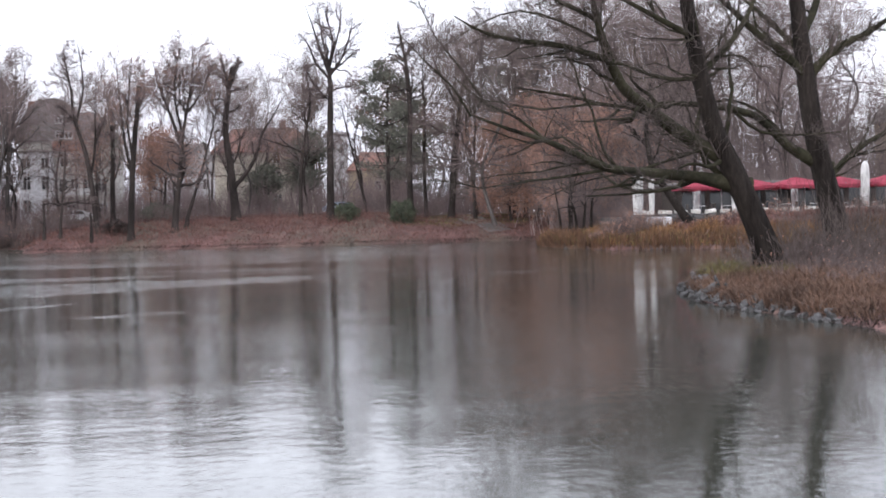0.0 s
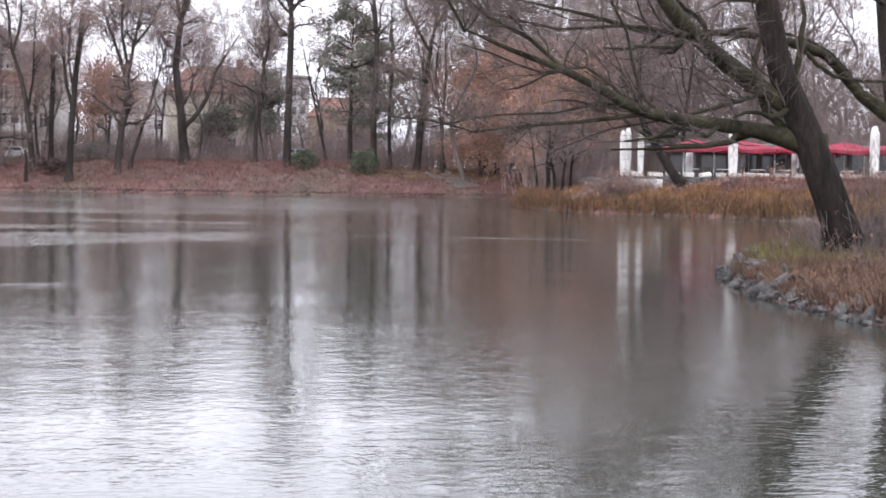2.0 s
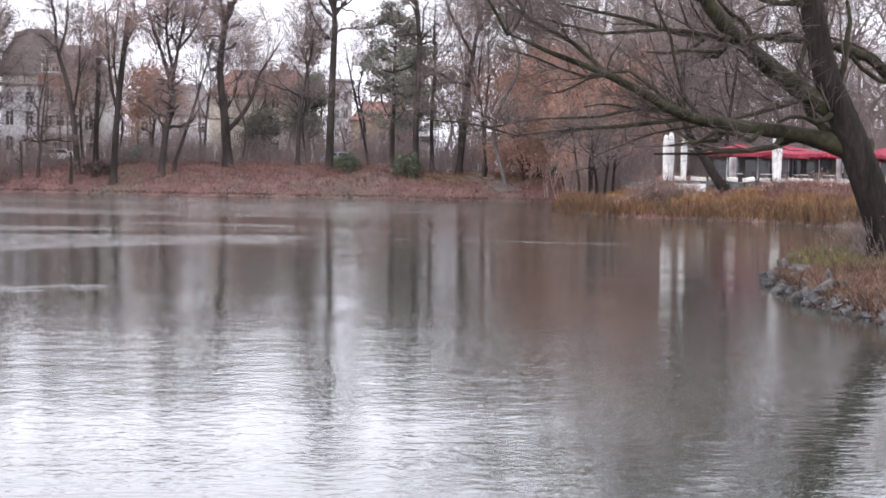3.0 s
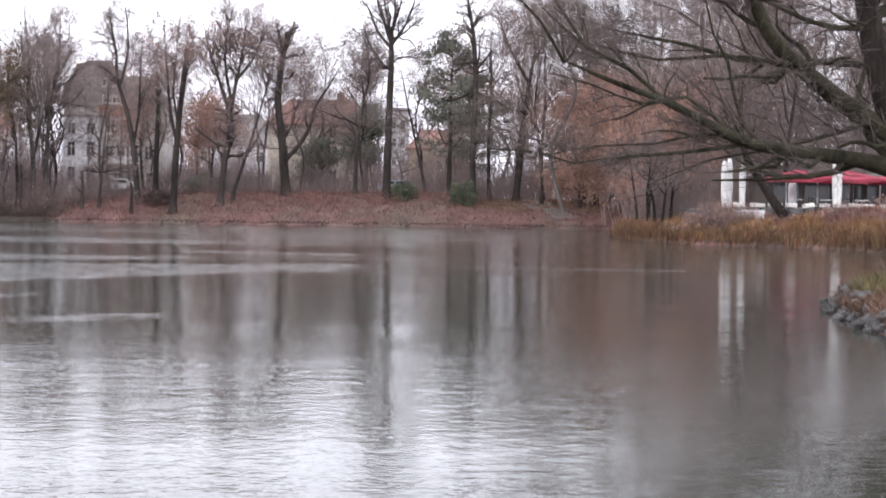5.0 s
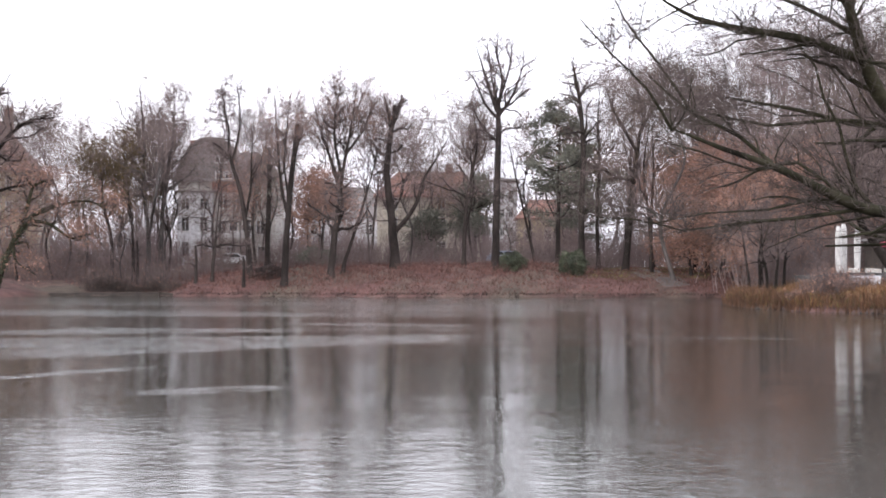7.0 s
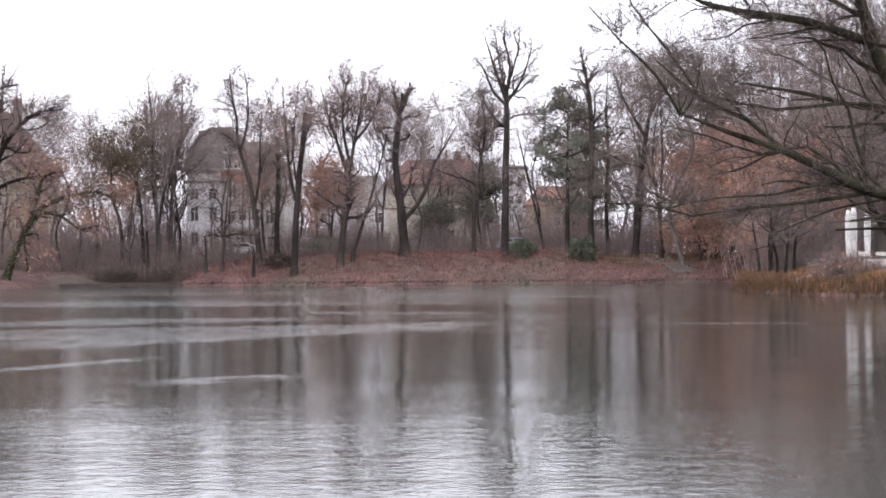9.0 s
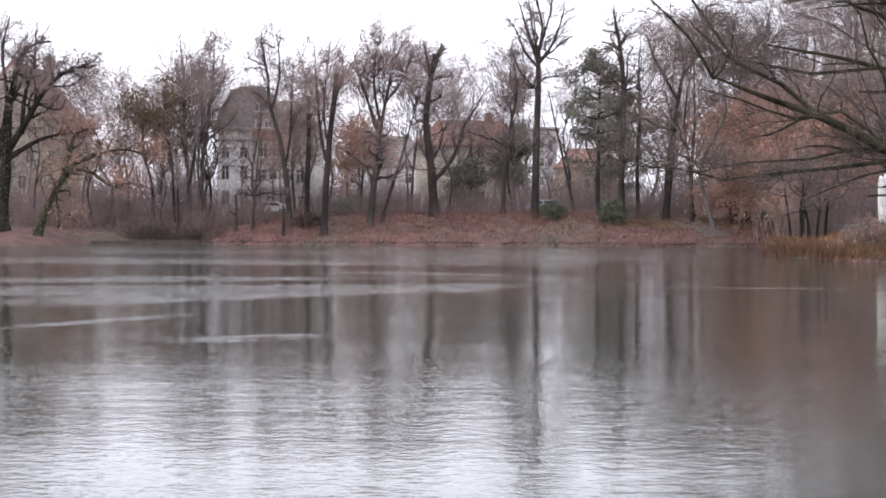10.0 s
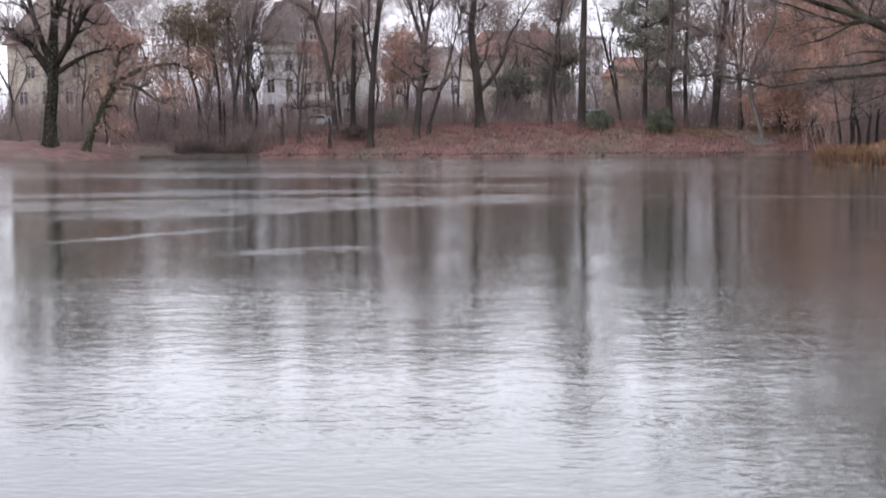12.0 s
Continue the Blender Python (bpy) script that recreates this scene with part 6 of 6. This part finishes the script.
edge = np.array([p for p in SHORE if 10 < p[0] < 17 and 18 < p[1] < 40])
legs = np.linalg.norm(np.diff(edge, axis=0), axis=1)
for k in range(300):
    if k < 120:
        i, u = int(rng.integers(0, 3)), rng.random()
        off = rng.uniform(-0.25, 0.75)
    else:
        run = (k - 120 + rng.random()) / 180 * legs.sum()
        i = int(min(np.searchsorted(np.cumsum(legs), run), len(legs) - 1))
        u, off = 1 - (np.cumsum(legs)[i] - run) / legs[i], rng.uniform(-0.22, 0.4)
    a, b_ = edge[i], edge[i + 1]
    out = np.array([-(b_ - a)[1], (b_ - a)[0]]) / legs[i]
    x, y = a + (b_ - a) * u + out * off
    d = float(shore_distance(np.array([x]), np.array([y]))[0])
    s = new("rock", rock_mesh[int(rng.integers(0, 7))])
    s.parent = riprap
    size = rng.uniform(0.14, 0.34) if k >= 120 else rng.uniform(0.18, 0.46)
    lift = 0.32 if k < 120 and d > 0.1 else 0.1
    s.location = (x - 13.0, y - 34.0, max(-0.02, gz(x, y) * 0.8) + lift * rng.random())
    s.rotation_euler = (rng.normal() * 0.6, rng.normal() * 0.6, rng.uniform(0, 6.28))
    s.scale = (size * 1.25, size * 0.9, size * 0.85)

# a pale dead branch lying in the spit's grass
tree(55, [([(13.24, 31, 0.4), (13.16, 30.6, 0.24), (13.41, 30.4, 0.19), (13.64, 30.2, 0.24), (13.75, 30, 0.07)], (0.022, 0.024, 0.022, 0.02, 0.012))], "pale bare fallen branch in the grass", bark=STONE_LIGHT, twig_mat=STONE_LIGHT,
     counts=(2, 1), spans=(0.3, 0.3), ratio=0.25, twigs=(1, 0.15, 0.004), name="fallen_branch", group="spit debris", category="branch", limit=0.008, sides=6)


# ivy on the two oaks of the far left shore
def ivy(root, line, radii, count, seed):
    rng = np.random.default_rng(seed)
    pts, r = np.array(line, float) - np.array(root.location), np.array(radii, float)
    i = rng.integers(0, len(pts) - 1, count)
    u = rng.random(count)[:, None]
    c = pts[i] * (1 - u) + pts[i + 1] * u
    a = rng.uniform(0, 6.28, count)
    reach = (r[i] * (1 - u[:, 0]) + r[i + 1] * u[:, 0]) * rng.uniform(0.95, 1.3, count)
    c = c + np.stack([np.cos(a) * reach, np.sin(a) * reach, rng.normal(size=count) * 0.1], 1)
    v, f = leaves(rng, c, 0.16)
    tagged(hung("ivy", mesh_of("ivy", v, tris=f), LEAF_GREEN, root), kind="stuff")


ivy(oak, [(-51.34, 147, 1.31), (-51.22, 147, 4.14), (-50.88, 147, 6.97), (-50.77, 147, 9.68), (-50.55, 147, 12.05)], (0.95, 0.85, 0.75, 0.6, 0.45), 1200, 301)
ivy(ivy_oak, [(-47.28, 146, 0.98), (-46.27, 146, 3.57), (-45.04, 146, 6.09), (-43.46, 146, 8.06)], (0.5, 0.42, 0.36, 0.26), 900, 302)
brush = []
for x in np.arange(-39, -30, 0.7):
    y = next((q for q in np.arange(136, 165, 0.25) if shore_distance(np.array([x]), np.array([q]))[0] > 0.8), None)
    if y is not None:
        brush.append((x, y, 0.6))
thicket(80, brush, 1.7, 90, "low dark brush leaning over the shore", TWIG_NEAR, (LEAF_RUST, 500, 0.12), r=0.016, splay=0.8)
